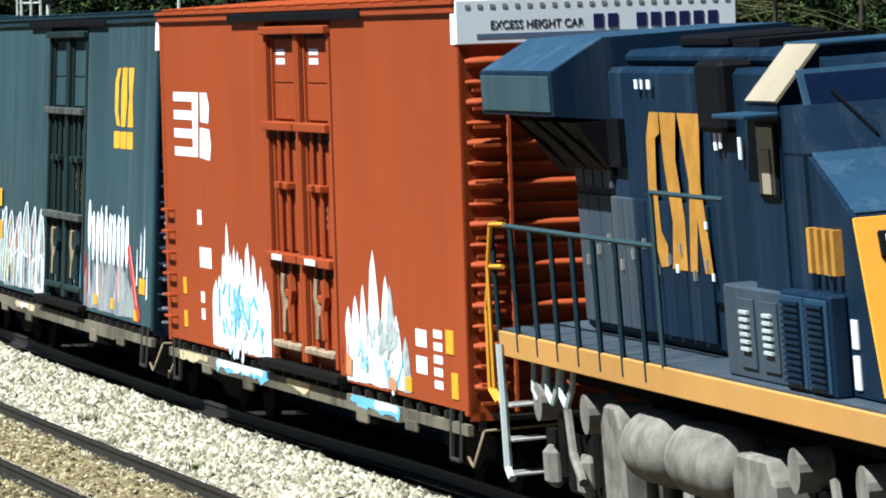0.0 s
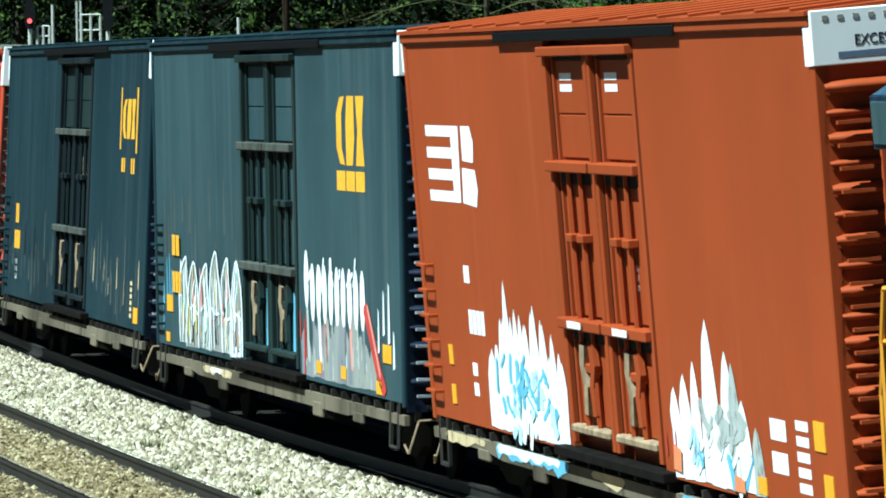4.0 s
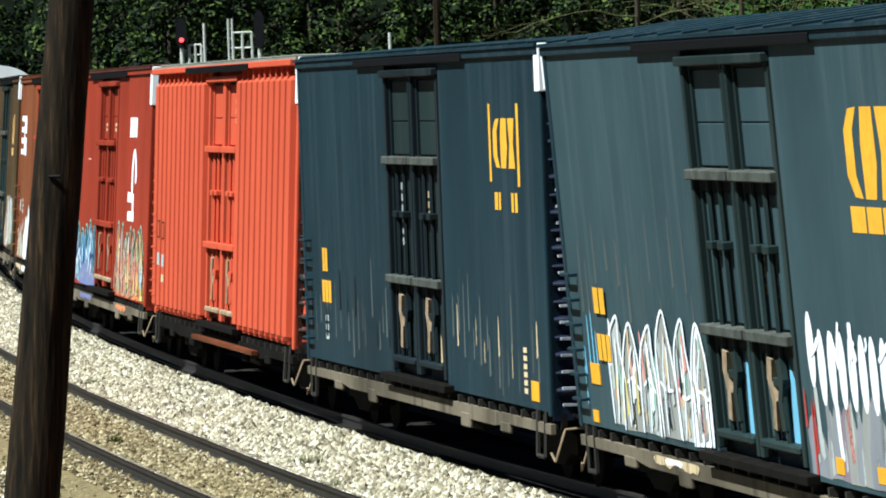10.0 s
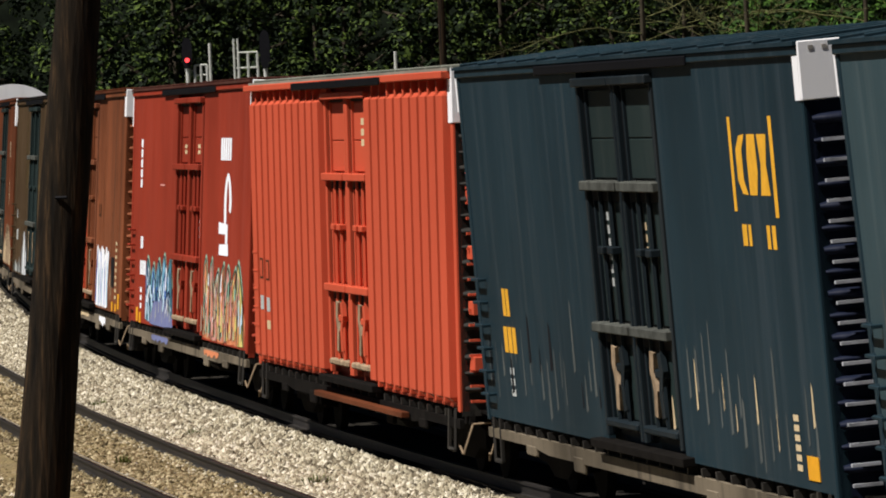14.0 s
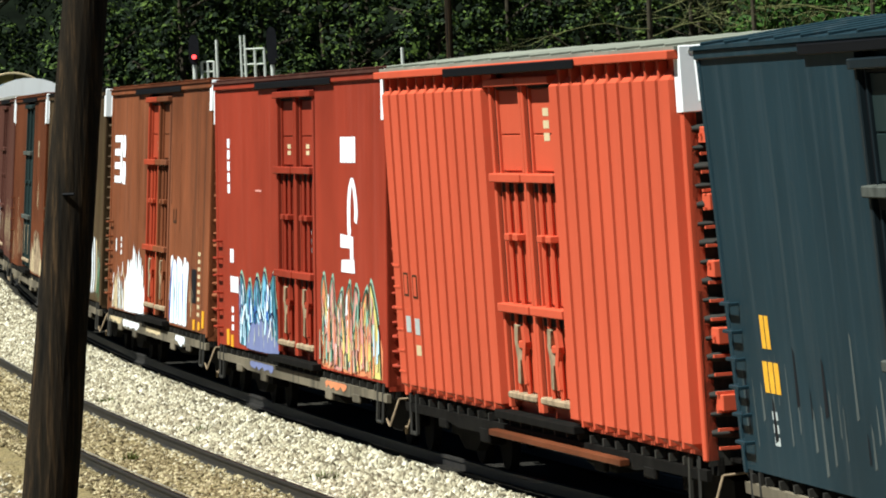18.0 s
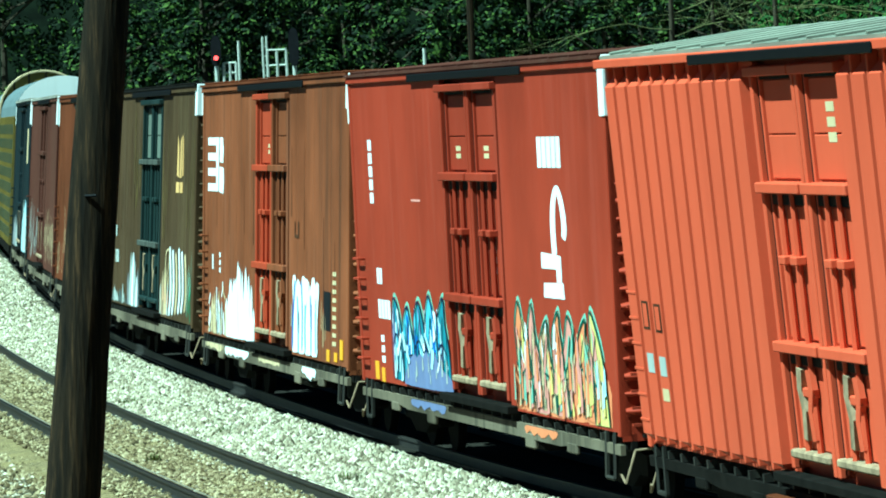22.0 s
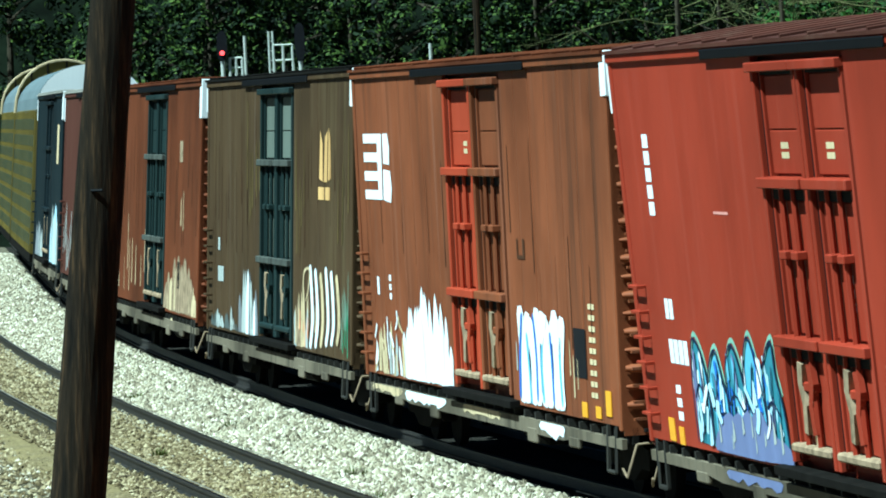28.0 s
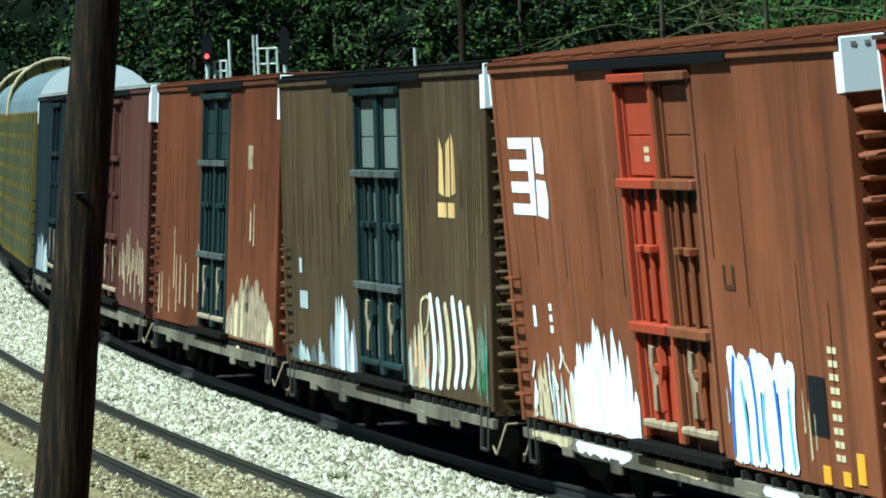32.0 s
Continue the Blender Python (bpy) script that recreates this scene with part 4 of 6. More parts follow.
flat(em, "emblem_bar", MARK_WHITE, [[(4.72, 2.86), (5.92, 2.86), (5.92, 3.03), (4.72, 3.06)], rect(5.62, 5.92, 2.70, 2.86), [(4.78, 2.50), (6.05, 2.50), (6.0, 2.70), (4.82, 2.68)]], 0.006)
bars(c, -7.55, -7.2, 3.55, 4.5, 5, MARK_WHITE, gap=0.2)
bars(c, -7.3, -6.85, 2.35, 2.7, 1, MARK_WHITE, 2)
bars(c, -7.3, -6.3, 1.9, 2.2, 1, MARK_WHITE, 4, gap=0.1)
bars(c, -7.2, -6.9, 1.25, 1.7, 3, MARK_WHITE)
reflectors(c, [(-7.6, 1.15, 0.3, 0.26), (-7.1, 1.1, 0.25, 0.2)])
p = letters(c, -6.25, -1.85, 1.03, 2.34, 5, [G_TEAL, G_BLUE, G_TEAL, G_BLUE, G_TEAL], [G_STRONG, G_PALEBLUE, G_BLUE, G_WHITE, G_TEAL, G_PALEBLUE, G_VIOLET], G_NAVY, G_MINT, 51, "light blue and violet graffiti", 0.15, 0.03)
spikes(c, -5.0, -1.9, 1.03, 1.62, 7, [G_VIOLET], 511, "violet spray field under blue letters", 0.7, 0.0245, 1.2)
streaks(c, -5.0, -1.9, 1.04, 1.6, 9, G_PALE, 512, (0.05, 0.14), 0.031)
scribbles(p, -5.6, -2.4, 1.3, 1.7, 7, [G_WHITE, G_PALEBLUE], 513, 0.06, 0.033)
p = letters(c, 2.8, 8.1, 1.03, 2.42, 7, [G_ORANGE, G_PINK, G_CREAM, G_ORANGE, G_PINK, G_ORANGE, G_YELLOW], [G_CREAM, G_PINK, G_YELLOW, G_ORANGE, G_MINT, G_CREAM, G_PINK, G_WHITE], G_DARKGREEN, G_MINT, 52, "orange and cream graffiti outlined in green", 0.45, 0.03)
spikes(c, 2.7, 8.3, 1.02, 2.25, 16, [G_ORANGE, G_PINK, G_ORANGE, G_CREAM], 523, "orange spray ground under green outlines", 0.75, 0.0, 1.0)
for k, m in enumerate((G_ORANGE, G_PINK, G_CREAM, G_ORANGE, G_PINK)):
    streaks(c, 3.0, 8.1, 1.02, 2.15, 7, m, 524 + k, (0.09, 0.2), 0.0245 + 0.0004 * k)
streaks(c, 2.7, 3.6, 1.03, 1.9, 4, G_MINT, 521, (0.1, 0.2), 0.028)
streaks(c, 5.0, 8.4, 1.03, 1.7, 7, G_YELLOW, 522, (0.1, 0.2), 0.028)
streaks(c, 7.6, 8.5, 1.03, 1.9, 3, G_PALEBLUE, 530, (0.1, 0.18), 0.029)
for x in (-0.75, 1.2):
    bars(c, x - 0.2, x + 0.2, 4.2, 4.4, 2, MARK_CREAM, y=-0.052)
flat(c, "scuff", G_PINK, [rect(-4.2, -3.5, 3.62, 3.65)], 0.004)
bars(c, 1.4, 1.55, 2.7, 3.1, 3, MARK_WHITE, y=-0.052)
for x in (-0.9, 1.0):
    streaks(c, x - 0.3, x + 0.4, 1.2, 2.3, 2, G_CREAM, int(x * 70), (0.08, 0.2), -0.052)

# car 6, weathered brown
c = CARS[5]
stripe_emblem(c, -8.2, -6.0, 3.55, 4.5, MARK_WHITE)
spikes(c, -5.6, -1.95, 1.02, 2.4, 22, [G_WHITE], 61, "solid white graffiti with pointed top", 0.62, grow=1.2)
p = spikes(c, -8.1, -5.5, 1.02, 1.95, 9, [G_CREAM, G_PALE, G_WHITE], 64, "thin white and cream graffiti strokes", 0.55, grow=0.35)
scribbles(p, -7.9, -5.8, 1.2, 1.9, 12, [G_WHITE, G_CREAM], 641, 0.04)
p = None
for k in range(8):
    x = 3.0 + 0.36 * k
    q = stroke(p or c, [(x - 0.05, 1.05), (x + 0.10 * (-1) ** k, 1.55), (x + 0.16 * math.sin(2.1 * k), 2.28 - 0.07 * (k % 3))], 0.21, G_WHITE, 0.009 + 0.0005 * k, "graffiti" if p is None else "graffiti_stroke")
    p = p or q
p["label"] = "white graffiti strokes parted by blue lines"
scribbles(p, 4.3, 5.5, 1.9, 2.15, 8, [G_WHITE], 643, 0.16, 0.0135)
for k, pts in enumerate(([(3.55, 1.05), (3.5, 1.45), (3.4, 1.95)], [(3.95, 1.1), (3.98, 1.7), (3.85, 2.2)], [(4.35, 1.1), (4.3, 1.55), (4.42, 2.0)], [(4.98, 1.1), (4.95, 1.6), (4.9, 2.0)], [(5.5, 1.1), (5.45, 1.6), (5.5, 1.95)], [(2.85, 1.1), (2.95, 1.7), (3.15, 2.2)])):
    stroke(p, pts, 0.055, (G_BLUE, G_STRONG)[k % 2], 0.0145 + 0.0005 * k)
streaks(c, 2.55, 2.95, 1.3, 2.0, 2, G_PALE, 642, (0.08, 0.16), 0.006)
bars(c, -7.6, -7.4, 2.1, 2.5, 1, MARK_WHITE)
bars(c, -6.6, -6.4, 2.1, 2.5, 3, MARK_WHITE)
bars(c, 7.2, 7.6, 1.25, 2.45, 9, MARK_CREAM, 2, gap=0.5)
flat(c, "patch", G_BLACK, [rect(6.3, 7.0, 1.5, 2.1)], 0.006, "dark painted-over patch")
streaks(c, 5.95, 6.5, 1.05, 2.2, 3, G_CREAM, 65, (0.08, 0.16), 0.006)
streaks(c, -8.4, -1.8, 2.2, 5.0, 6, SOOT_RUN, 66, (0.015, 0.05), 0.004)
streaks(c, 2.5, 8.4, 1.8, 5.0, 7, SOOT_RUN, 67, (0.015, 0.06), 0.004)
flat(c, "patch", SOOT_RUN, [rect(3.0, 3.5, 2.88, 2.93), rect(3.0, 3.08, 2.93, 3.14), rect(3.38, 3.5, 2.93, 3.14)], 0.006)
reflectors(c, [(6.8, 1.12, 0.3, 0.18), (8.2, 1.25, 0.3, 0.3), (7.6, 1.12, 0.3, 0.14)])
bars(c, -0.62, -0.3, 4.2, 4.4, 2, MARK_CREAM, y=-0.052)
for x in (-0.95, 1.0):
    streaks(c, x - 0.3, x + 0.4, 1.2, 2.3, 2, G_CREAM, int(x * 90), (0.1, 0.25), -0.052)
flat(c, "spray_patch", G_WHITE, [ragged(4.0, 5.6, 0.66, 0.86, 6), ragged(-5.6, -2.4, 0.70, 0.86, 7)], 0.026)
flat(c, "spray_patch", G_CREAM, [ragged(-8.3, -5.8, 0.72, 0.86, 17), ragged(-1.2, 1.5, 0.72, 0.86, 18)], 0.026)

# car 7, weathered olive
flat(CARS[4], "spray_patch", G_ORANGE, [ragged(3.2, 5.3, 0.72, 0.85, 8)], 0.026)
flat(CARS[4], "spray_patch", G_VIOLET, [ragged(-4.9, -2.2, 0.72, 0.85, 9)], 0.026)
flat(CARS[1], "spray_patch", G_CREAM, [ragged(-4.9, -2.6, 0.71, 0.85, 10)], 0.026)
flat(CARS[1], "spray_patch", G_WHITE, [ragged(-4.3, -3.4, 0.74, 0.84, 11)], 0.029)
c = CARS[6]
flat(c, "emblem", WORN_ORANGE, [[(5.3, 3.75), (5.7, 3.7), (5.65, 4.3), (5.4, 4.5)], [(5.8, 3.7), (6.15, 3.7), (6.2, 4.5), (5.9, 4.4)], [(6.25, 3.72), (6.6, 3.75), (6.5, 4.4), (6.3, 4.55)], rect(5.2, 5.85, 3.42, 3.62), rect(5.95, 6.5, 3.42, 3.62)], 0.006, "faded yellow-white emblem")
p = None
for k in range(6):
    x = 4.5 + 0.58 * k
    q = stroke(p or c, [(x - 0.1, 1.06 + 0.03 * k), (x + 0.16, 1.5), (x + 0.05, 1.95), (x - 0.16, 2.38 - 0.05 * (k % 3))], 0.14, (G_WHITE, G_WHITE, G_CREAM)[k % 3], 0.008 + 0.0005 * k, "graffiti" if p is None else "graffiti_letter")
    p = p or q
p["label"] = "white curved graffiti strokes"
stroke(p, [(3.6, 1.9), (3.7, 2.25), (4.3, 2.3), (4.15, 1.95), (3.85, 1.8)], 0.05, G_CREAM, 0.012)
spikes(c, 2.55, 4.1, 1.03, 2.3, 6, [G_CREAM, G_PALE, GEAR_DUST], 711, "cream and grey dirt runs", 0.5, 0.005, 0.6)
streaks(c, 7.9, 8.7, 1.02, 2.5, 9, G_MINT, 76, (0.10, 0.20), 0.03)
streaks(c, 8.1, 8.7, 1.02, 2.2, 5, G_GREEN, 79, (0.10, 0.20), 0.033)
streaks(c, -3.6, -1.8, 2.4, 5.15, 7, OCHRE_RUN, 731, (0.05, 0.13), 0.0035)
streaks(c, 2.5, 3.6, 2.4, 5.15, 5, OCHRE_RUN, 732, (0.05, 0.13), 0.0035)
streaks(c, 7.2, 8.5, 2.6, 5.15, 4, OCHRE_RUN, 733, (0.04, 0.10), 0.0035)
streaks(c, 3.0, 4.4, 1.03, 1.7, 4, G_ORANGE, 734, (0.06, 0.12), 0.009)
streaks(c, -8.4, -1.8, 2.3, 5.1, 14, SOOT_RUN, 77, (0.02, 0.06), 0.004)
streaks(c, 2.5, 8.4, 2.4, 5.1, 13, SOOT_RUN, 78, (0.02, 0.06), 0.004)
spikes(c, -4.4, -1.95, 1.03, 2.35, 8, [G_PALE, G_WHITE, WASH_LIGHT], 72, "pale worn graffiti strokes", 0.5, 0.005, 0.6)
spikes(c, -8.3, -4.6, 1.03, 1.6, 10, [G_PALE, WASH], 721, "grey dirt along the foot", 0.4, 0.005, 0.5)
bars(c, -7.4, -7.1, 2.35, 2.7, 1, MARK_PALE)
bars(c, -7.4, -6.6, 1.85, 2.15, 1, MARK_PALE, 3, gap=0.1)
streaks(c, 2.6, 5.0, 1.05, 2.3, 8, G_CREAM, 75, (0.08, 0.2), 0.007)

# car 8, rusty red
c = CARS[7]
streaks(c, 5.2, 5.9, 2.3, 3.8, 2, G_CREAM, 81, (0.1, 0.22))
spikes(c, 2.6, 8.4, 1.03, 2.15, 12, [GEAR_DUST, G_CREAM, GEAR_DUST], 82, "cream dirt over the lower side", 0.6, 0.0035, 1.0)
streaks(c, 2.7, 8.3, 1.02, 2.3, 9, G_CREAM, 84, (0.08, 0.2), 0.005)
streaks(c, -8.5, -1.8, 1.02, 3.2, 9, G_CREAM, 83, (0.05, 0.14))
flat(c, "patch", G_BLACK, [rect(4.9, 5.4, 1.5, 2.0)], 0.006)
flat(c, "patch", GEAR_DUST, [rect(4.9, 5.5, 3.9, 4.3)], 0.006)
streaks(c, -8.4, -1.8, 2.0, 5.0, 10, SOOT_RUN, 85, (0.03, 0.1), 0.004)
streaks(c, 2.5, 8.4, 2.2, 5.0, 9, SOOT_RUN, 86, (0.03, 0.1), 0.004)
reflectors(c, [(4.2, 0.8, 0.5, 0.2)], MARK_CREAM)

# car 9 and car 10
streaks(CARS[8], 2.6, 8.4, 1.02, 2.8, 16, G_CREAM, 91, (0.12, 0.3))
streaks(CARS[8], -8.5, -1.8, 1.02, 2.8, 14, G_PALE, 92, (0.1, 0.3))
spikes(CARS[9], 3.2, 7.6, 1.03, 2.9, 7, [G_PALEBLUE, G_PALE], 93, "pale blue graffiti strokes", 0.6)
spikes(CARS[9], -7.5, -2.0, 1.02, 2.2, 9, [G_PALE, WASH_LIGHT], 94, "pale worn graffiti", 0.5, grow=0.7)
flat(CARS[9], "emblem", G_CREAM, [rect(5.4, 6.6, 3.6, 4.6)], 0.004)


# ---- automobile carrier ----
def rack_car():
    car = new("auto_rack_car")
    hl, w = 13.3, 1.58
    part("body", box(-hl, hl, -w + 0.05, w - 0.05, 0.9, 5.0), GRIME_SHADE, car)
    for i in range(11):
        x0 = -hl + 0.3 + i * (2 * hl - 0.6) / 11
        x1 = x0 + (2 * hl - 0.6) / 11 - 0.55
        for x in (x0, x1):
            part("rack_post", box(x - 0.08, x + 0.08, -w - 0.03, -w + 0.06, 0.9, 5.0, 0.01), RACK_YELLOW, car)
        panel = part("rack_panel", box(x0 + 0.1, x1 - 0.1, -w + 0.0, -w + 0.05, 1.0, 4.95), GRIME_SHADE, car)
        for k in range(8):
            part("slat", box(x0 + 0.12, x1 - 0.12, -w - 0.035, -w, 1.12 + k * 0.47, 1.45 + k * 0.47, 0.01), RACK_SLAT, panel)
    prof = [(-w, 4.95)] + [(-w * math.cos(math.pi * k / 16), 5.0 + 1.35 * math.sin(math.pi * k / 16) ** 0.85) for k in range(1, 16)] + [(w, 4.95)]
    n = 10
    for j in range(n):
        bm = bmesh.new()
        a = -hl + 2 * hl * j / n + 0.03
        b = -hl + 2 * hl * (j + 1) / n - 0.03
        A = [bm.verts.new((a, y, z)) for y, z in prof]
        B = [bm.verts.new((b, y, z)) for y, z in prof]
        for k in range(len(prof) - 1):
            bm.faces.new((A[k], B[k], B[k + 1], A[k + 1]))
        bm.faces.new(A[::-1])
        bm.faces.new(B)
        bmesh.ops.recalc_face_normals(bm, faces=bm.faces[:])
        part("roof_panel", bm, ROOF_WHITE, car)
    for s in (-1, 1):
        part("end_door", box(s * hl - 0.04, s * hl + 0.04, -w, w, 0.9, 5.0), RACK_YELLOW, car)
        bm = bmesh.new()
        ring = [bm.verts.new((s * (hl + 0.02), y * 0.99, z)) for y, z in prof]
        bm.faces.new(ring)
        part("roof_end", bm, WHITE, car)
    # raised arched end frame over the roof
    top = [(y * 1.03, z + 0.42 * (z - 4.95) / 1.4) for y, z in prof]
    bm = bmesh.new()
    prev = None
    for (ya, za), (yb, zb) in zip(prof, top):
        ring = [bm.verts.new((-hl + dx, yy, zz)) for dx, yy, zz in ((0.1, ya, za), (0.1, yb, zb), (0.0, yb, zb), (0.0, ya, za))]
        if prev:
            for k in range(3):
                bm.faces.new((prev[k], ring[k], ring[k + 1], prev[k + 1]))
        prev = ring
    crest = part("roof_crest", bm, RACK_YELLOW, car, "pale yellow arched end frame above the roof")
    part("crest_rim", pipe([(-hl + 0.12, y, z) for y, z in top], 0.045, 5), MARK_CREAM, crest)
    for k in range(2, 15, 2):
        part("crest_post", pipe([(-hl + 0.13, prof[k][0], prof[k][1]), (-hl + 0.13, top[k][0], top[k][1])], 0.03, 5), GRIME_SHADE, crest)
    part("side_sill", box(-hl, hl, -w - 0.03, -w + 0.1, 0.66, 0.9), GRIME_SHADE, car)
    for x in (-9.9, 9.9):
        truck(car, x)
    for s in (-1, 1):
        coupler(car, s * hl, s)
    return tagged(car, "yellow automobile carrier with slatted sides and white rounded roof", "freight car", "cars of the freight train")


RACKS = [rack_car()]
RACKS.append(copy_thing(RACKS[0], pose(0, 0, 0)))


# ---- locomotive ----
def shell(pts, x0, x1):
    """A cross-section in y and z, drawn out along x."""
    bm = bmesh.new()
    a = [bm.verts.new((x0, y, z)) for y, z in pts]
    b = [bm.verts.new((x1, y, z)) for y, z in pts]
    bm.faces.new(a)
    bm.faces.new(b[::-1])
    for k in range(len(pts)):
        j = (k + 1) % len(pts)
        bm.faces.new((a[j], a[k], b[k], b[j]))
    bmesh.ops.recalc_face_normals(bm, faces=bm.faces[:])
    return bm


def locomotive():
    L = new("locomotive")
    side = -0.96
    hood = part("long_hood", box(-6.55, 2.3, -0.92, 0.92, 2.02, 4.70, 0.05), LOCO_BLUE, L)
    # tall doors, dusty towards the radiator
    for i in range(11):
        x = -6.45 + i * 0.50
        part("hood_door", box(x + 0.02, x + 0.47, -0.955, -0.92, 2.12, 3.42, 0.008), LOCO_DUST if i < 5 else LOCO_BLUE, hood)
        part("door_latch", box(x + 0.38, x + 0.42, -0.985, -0.955, 2.7 + 0.12 * (i % 3), 2.80 + 0.12 * (i % 3)), GALV, hood)
    for i in range(4):
        part("filter_panel", box(-6.40 + i * 0.42, -6.06 + i * 0.42, -0.965, -0.92, 3.50, 3.72, 0.008), LOCO_DUST, hood)
    for x, z, w, h in ((-3.45, 4.50, 0.10, 0.09), (-3.2, 4.50, 0.06, 0.09), (-2.95, 4.50, 0.12, 0.09), (-0.45, 3.95, 0.10, 0.16), (-0.25, 3.97, 0.08, 0.14), (0.45, 3.88, 0.09, 0.2), (-1.05, 3.2, 0.07, 0.07), (-2.3, 2.75, 0.09, 0.08), (-0.9, 2.72, 0.07, 0.07)):
        part("stencil_plate", box(x, x + w, -0.972, -0.958, z, z + h), MARK_WHITE, hood)
    # radiator housing that overhangs the hood
    wing = part("radiator_wing", shell([(-1.5, 4.26), (-1.5, 4.70), (-0.95, 5.00), (0.95, 5.00), (1.5, 4.70), (1.5, 4.26), (0.92, 4.18), (-0.92, 4.18)], -8.2, -4.75), LOCO_BLUE, L, "blue overhanging radiator housing")
    part("radiator_screen", box(-8.1, -4.85, -1.52, -1.50, 4.30, 4.66, 0.006), SLATE, wing)
    # pale top of the housing: skylight put into the colour
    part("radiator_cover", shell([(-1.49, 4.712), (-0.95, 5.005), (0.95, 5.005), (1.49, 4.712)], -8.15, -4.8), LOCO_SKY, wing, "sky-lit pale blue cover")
    # black throat and hood panel carry the shadow below the overhang
    part("radiator_throat", shell([(-1.30, 4.18), (1.30, 4.18), (0.93, 3.62), (-0.93, 3.62)], -7.3, -4.7), BLACK_STEEL, wing)
    part("radiator_intake", box(-6.5, -4.2, -0.99, -0.92, 3.72, 4.2), BLACK_STEEL, hood)
    for k in range(3):
        part("brace", pipe([(-7.2 + k * 0.9, -1.42, 4.24), (-6.7 + k * 0.9, -0.97, 3.7)], 0.022, 5), GRIME_SHADE, wing)
    part("hood_roof", box(-4.75, 2.3, -0.75, 0.75, 4.70, 4.86, 0.06), LOCO_BLUE, L)
    part("exhaust_duct", box(-3.4, -1.6, -0.5, 0.5, 4.86, 4.98, 0.03), BLACK_STEEL, L)
    part("roof_fan", shell([(-0.5, 4.86), (-0.5, 4.94), (0.5, 4.94), (0.5, 4.86)], -1.3, -0.3), BLACK_STEEL, L)
    part("dynamic_brake_box", box(-0.70, 0.25, -1.05, 1.05, 4.12, 4.78, 0.05), BLACK_STEEL, L)
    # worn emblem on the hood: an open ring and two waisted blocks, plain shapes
    ring = [(0.62, 0.02), (0.30, 0.0), (0.08, 0.28), (0.0, 0.75), (0.06, 1.25), (0.26, 1.5), (0.62, 1.5), (0.62, 1.3), (0.42, 1.25), (0.34, 0.8), (0.40, 0.35), (0.62, 0.22)]
    mid = [(0.0, 1.5), (0.66, 1.5), (0.52, 1.05), (0.72, 0.5), (0.70, 0.0), (0.10, 0.0), (0.24, 0.45), (0.05, 1.0)]
    end = [(0.0, 1.5), (0.86, 1.5), (0.72, 0.85), (0.98, 0.0), (0.66, 0.0), (0.50, 0.5), (0.36, 0.0), (0.08, 0.0), (0.28, 0.85)]
    em = None
    for dx, shape in ((-3.22, ring), (-2.56, mid), (-1.84, end)):
        bm = bmesh.new()
        bm.faces.new([bm.verts.new((dx + px, -0.962, 2.78 + pz)) for px, pz in shape])
        bm.normal_update()
        if em is None:
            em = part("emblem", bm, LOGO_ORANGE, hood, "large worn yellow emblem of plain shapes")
        else:
            part("emblem_piece", bm, LOGO_ORANGE, em)
    # wide-nosed cab: blue side walls, yellow front
    part("cab_side", box(3.4, 4.12, -1.34, 1.34, 2.02, 4.02), LOCO_BLUE, L)
    cab = part("cab", shell([(-1.36, 2.02), (-1.36, 4.46), (-0.96, 4.90), (0.96, 4.90), (1.36, 4.46), (1.36, 2.02)], 2.3, 3.45), LOCO_BLUE, L)
    bm = bmesh.new()
    prism(bm, [(4.1, 2.02), (4.1, 4.0), (5.35, 3.52), (5.95, 2.02)], -1.30, 1.30)
    nose = part("nose", bm, LOCO_BLUE, L, "dark blue side of the wide nose")
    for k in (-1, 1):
        part("roof_slope", shell([(k * 1.385, 4.465), (k * 0.975, 4.925), (k * 0.955, 4.905), (k * 1.365, 4.445)], 2.45, 3.48), LOCO_ROOF, cab, "tan roof slope")
    for x1, zt, half in ((3.57, 4.86, 0.96), (3.84, 4.42, 1.34)):
        bm = bmesh.new()
        prism(bm, [(3.3, 4.0), (3.3, zt), (x1, zt - 0.08 if half < 1 else zt), (4.12, 4.0)], -half, half)
        part("cab_front", bm, LOCO_BLUE, cab)
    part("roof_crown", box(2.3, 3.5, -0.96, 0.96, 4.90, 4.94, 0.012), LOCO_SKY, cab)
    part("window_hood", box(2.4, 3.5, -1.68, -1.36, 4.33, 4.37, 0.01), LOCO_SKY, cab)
    glass = plain("dark_window", (0.01, 0.012, 0.015), 0.08)
    w = part("side_window", box(2.75, 3.40, -1.39, -1.36, 3.62, 4.28, 0.01), BLACK_STEEL, cab)
    part("pane", box(2.80, 3.35, -1.398, -1.39, 3.66, 4.24), glass, w)
    part("seat_back", box(2.95, 3.22, -1.41, -1.399, 3.66, 4.05, 0.004), LOCO_ROOF, cab, "tan seat back seen in the window")
    # front: windscreen band, slope below it, yellow face
    tilt = Matrix.Translation((3.57, 0, 4.76)) @ Matrix.Rotation(math.atan2(-0.76, 0.5), 4, Vector((0, -1, 0)))
    tint = plain("blue_tinted_glass", (0.004, 0.008, 0.022), 0.1)
    for ya, yb in ((-1.22, -0.10), (0.10, 1.22)):
        bm = box(0.06, 0.86, ya, yb, 0.0, 0.03, 0.008)
        bmesh.ops.transform(bm, matrix=tilt, verts=bm.verts[:])
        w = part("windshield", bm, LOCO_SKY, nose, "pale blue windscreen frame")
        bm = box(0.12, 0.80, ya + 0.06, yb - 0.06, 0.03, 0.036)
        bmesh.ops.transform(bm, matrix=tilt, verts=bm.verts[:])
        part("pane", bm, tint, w)
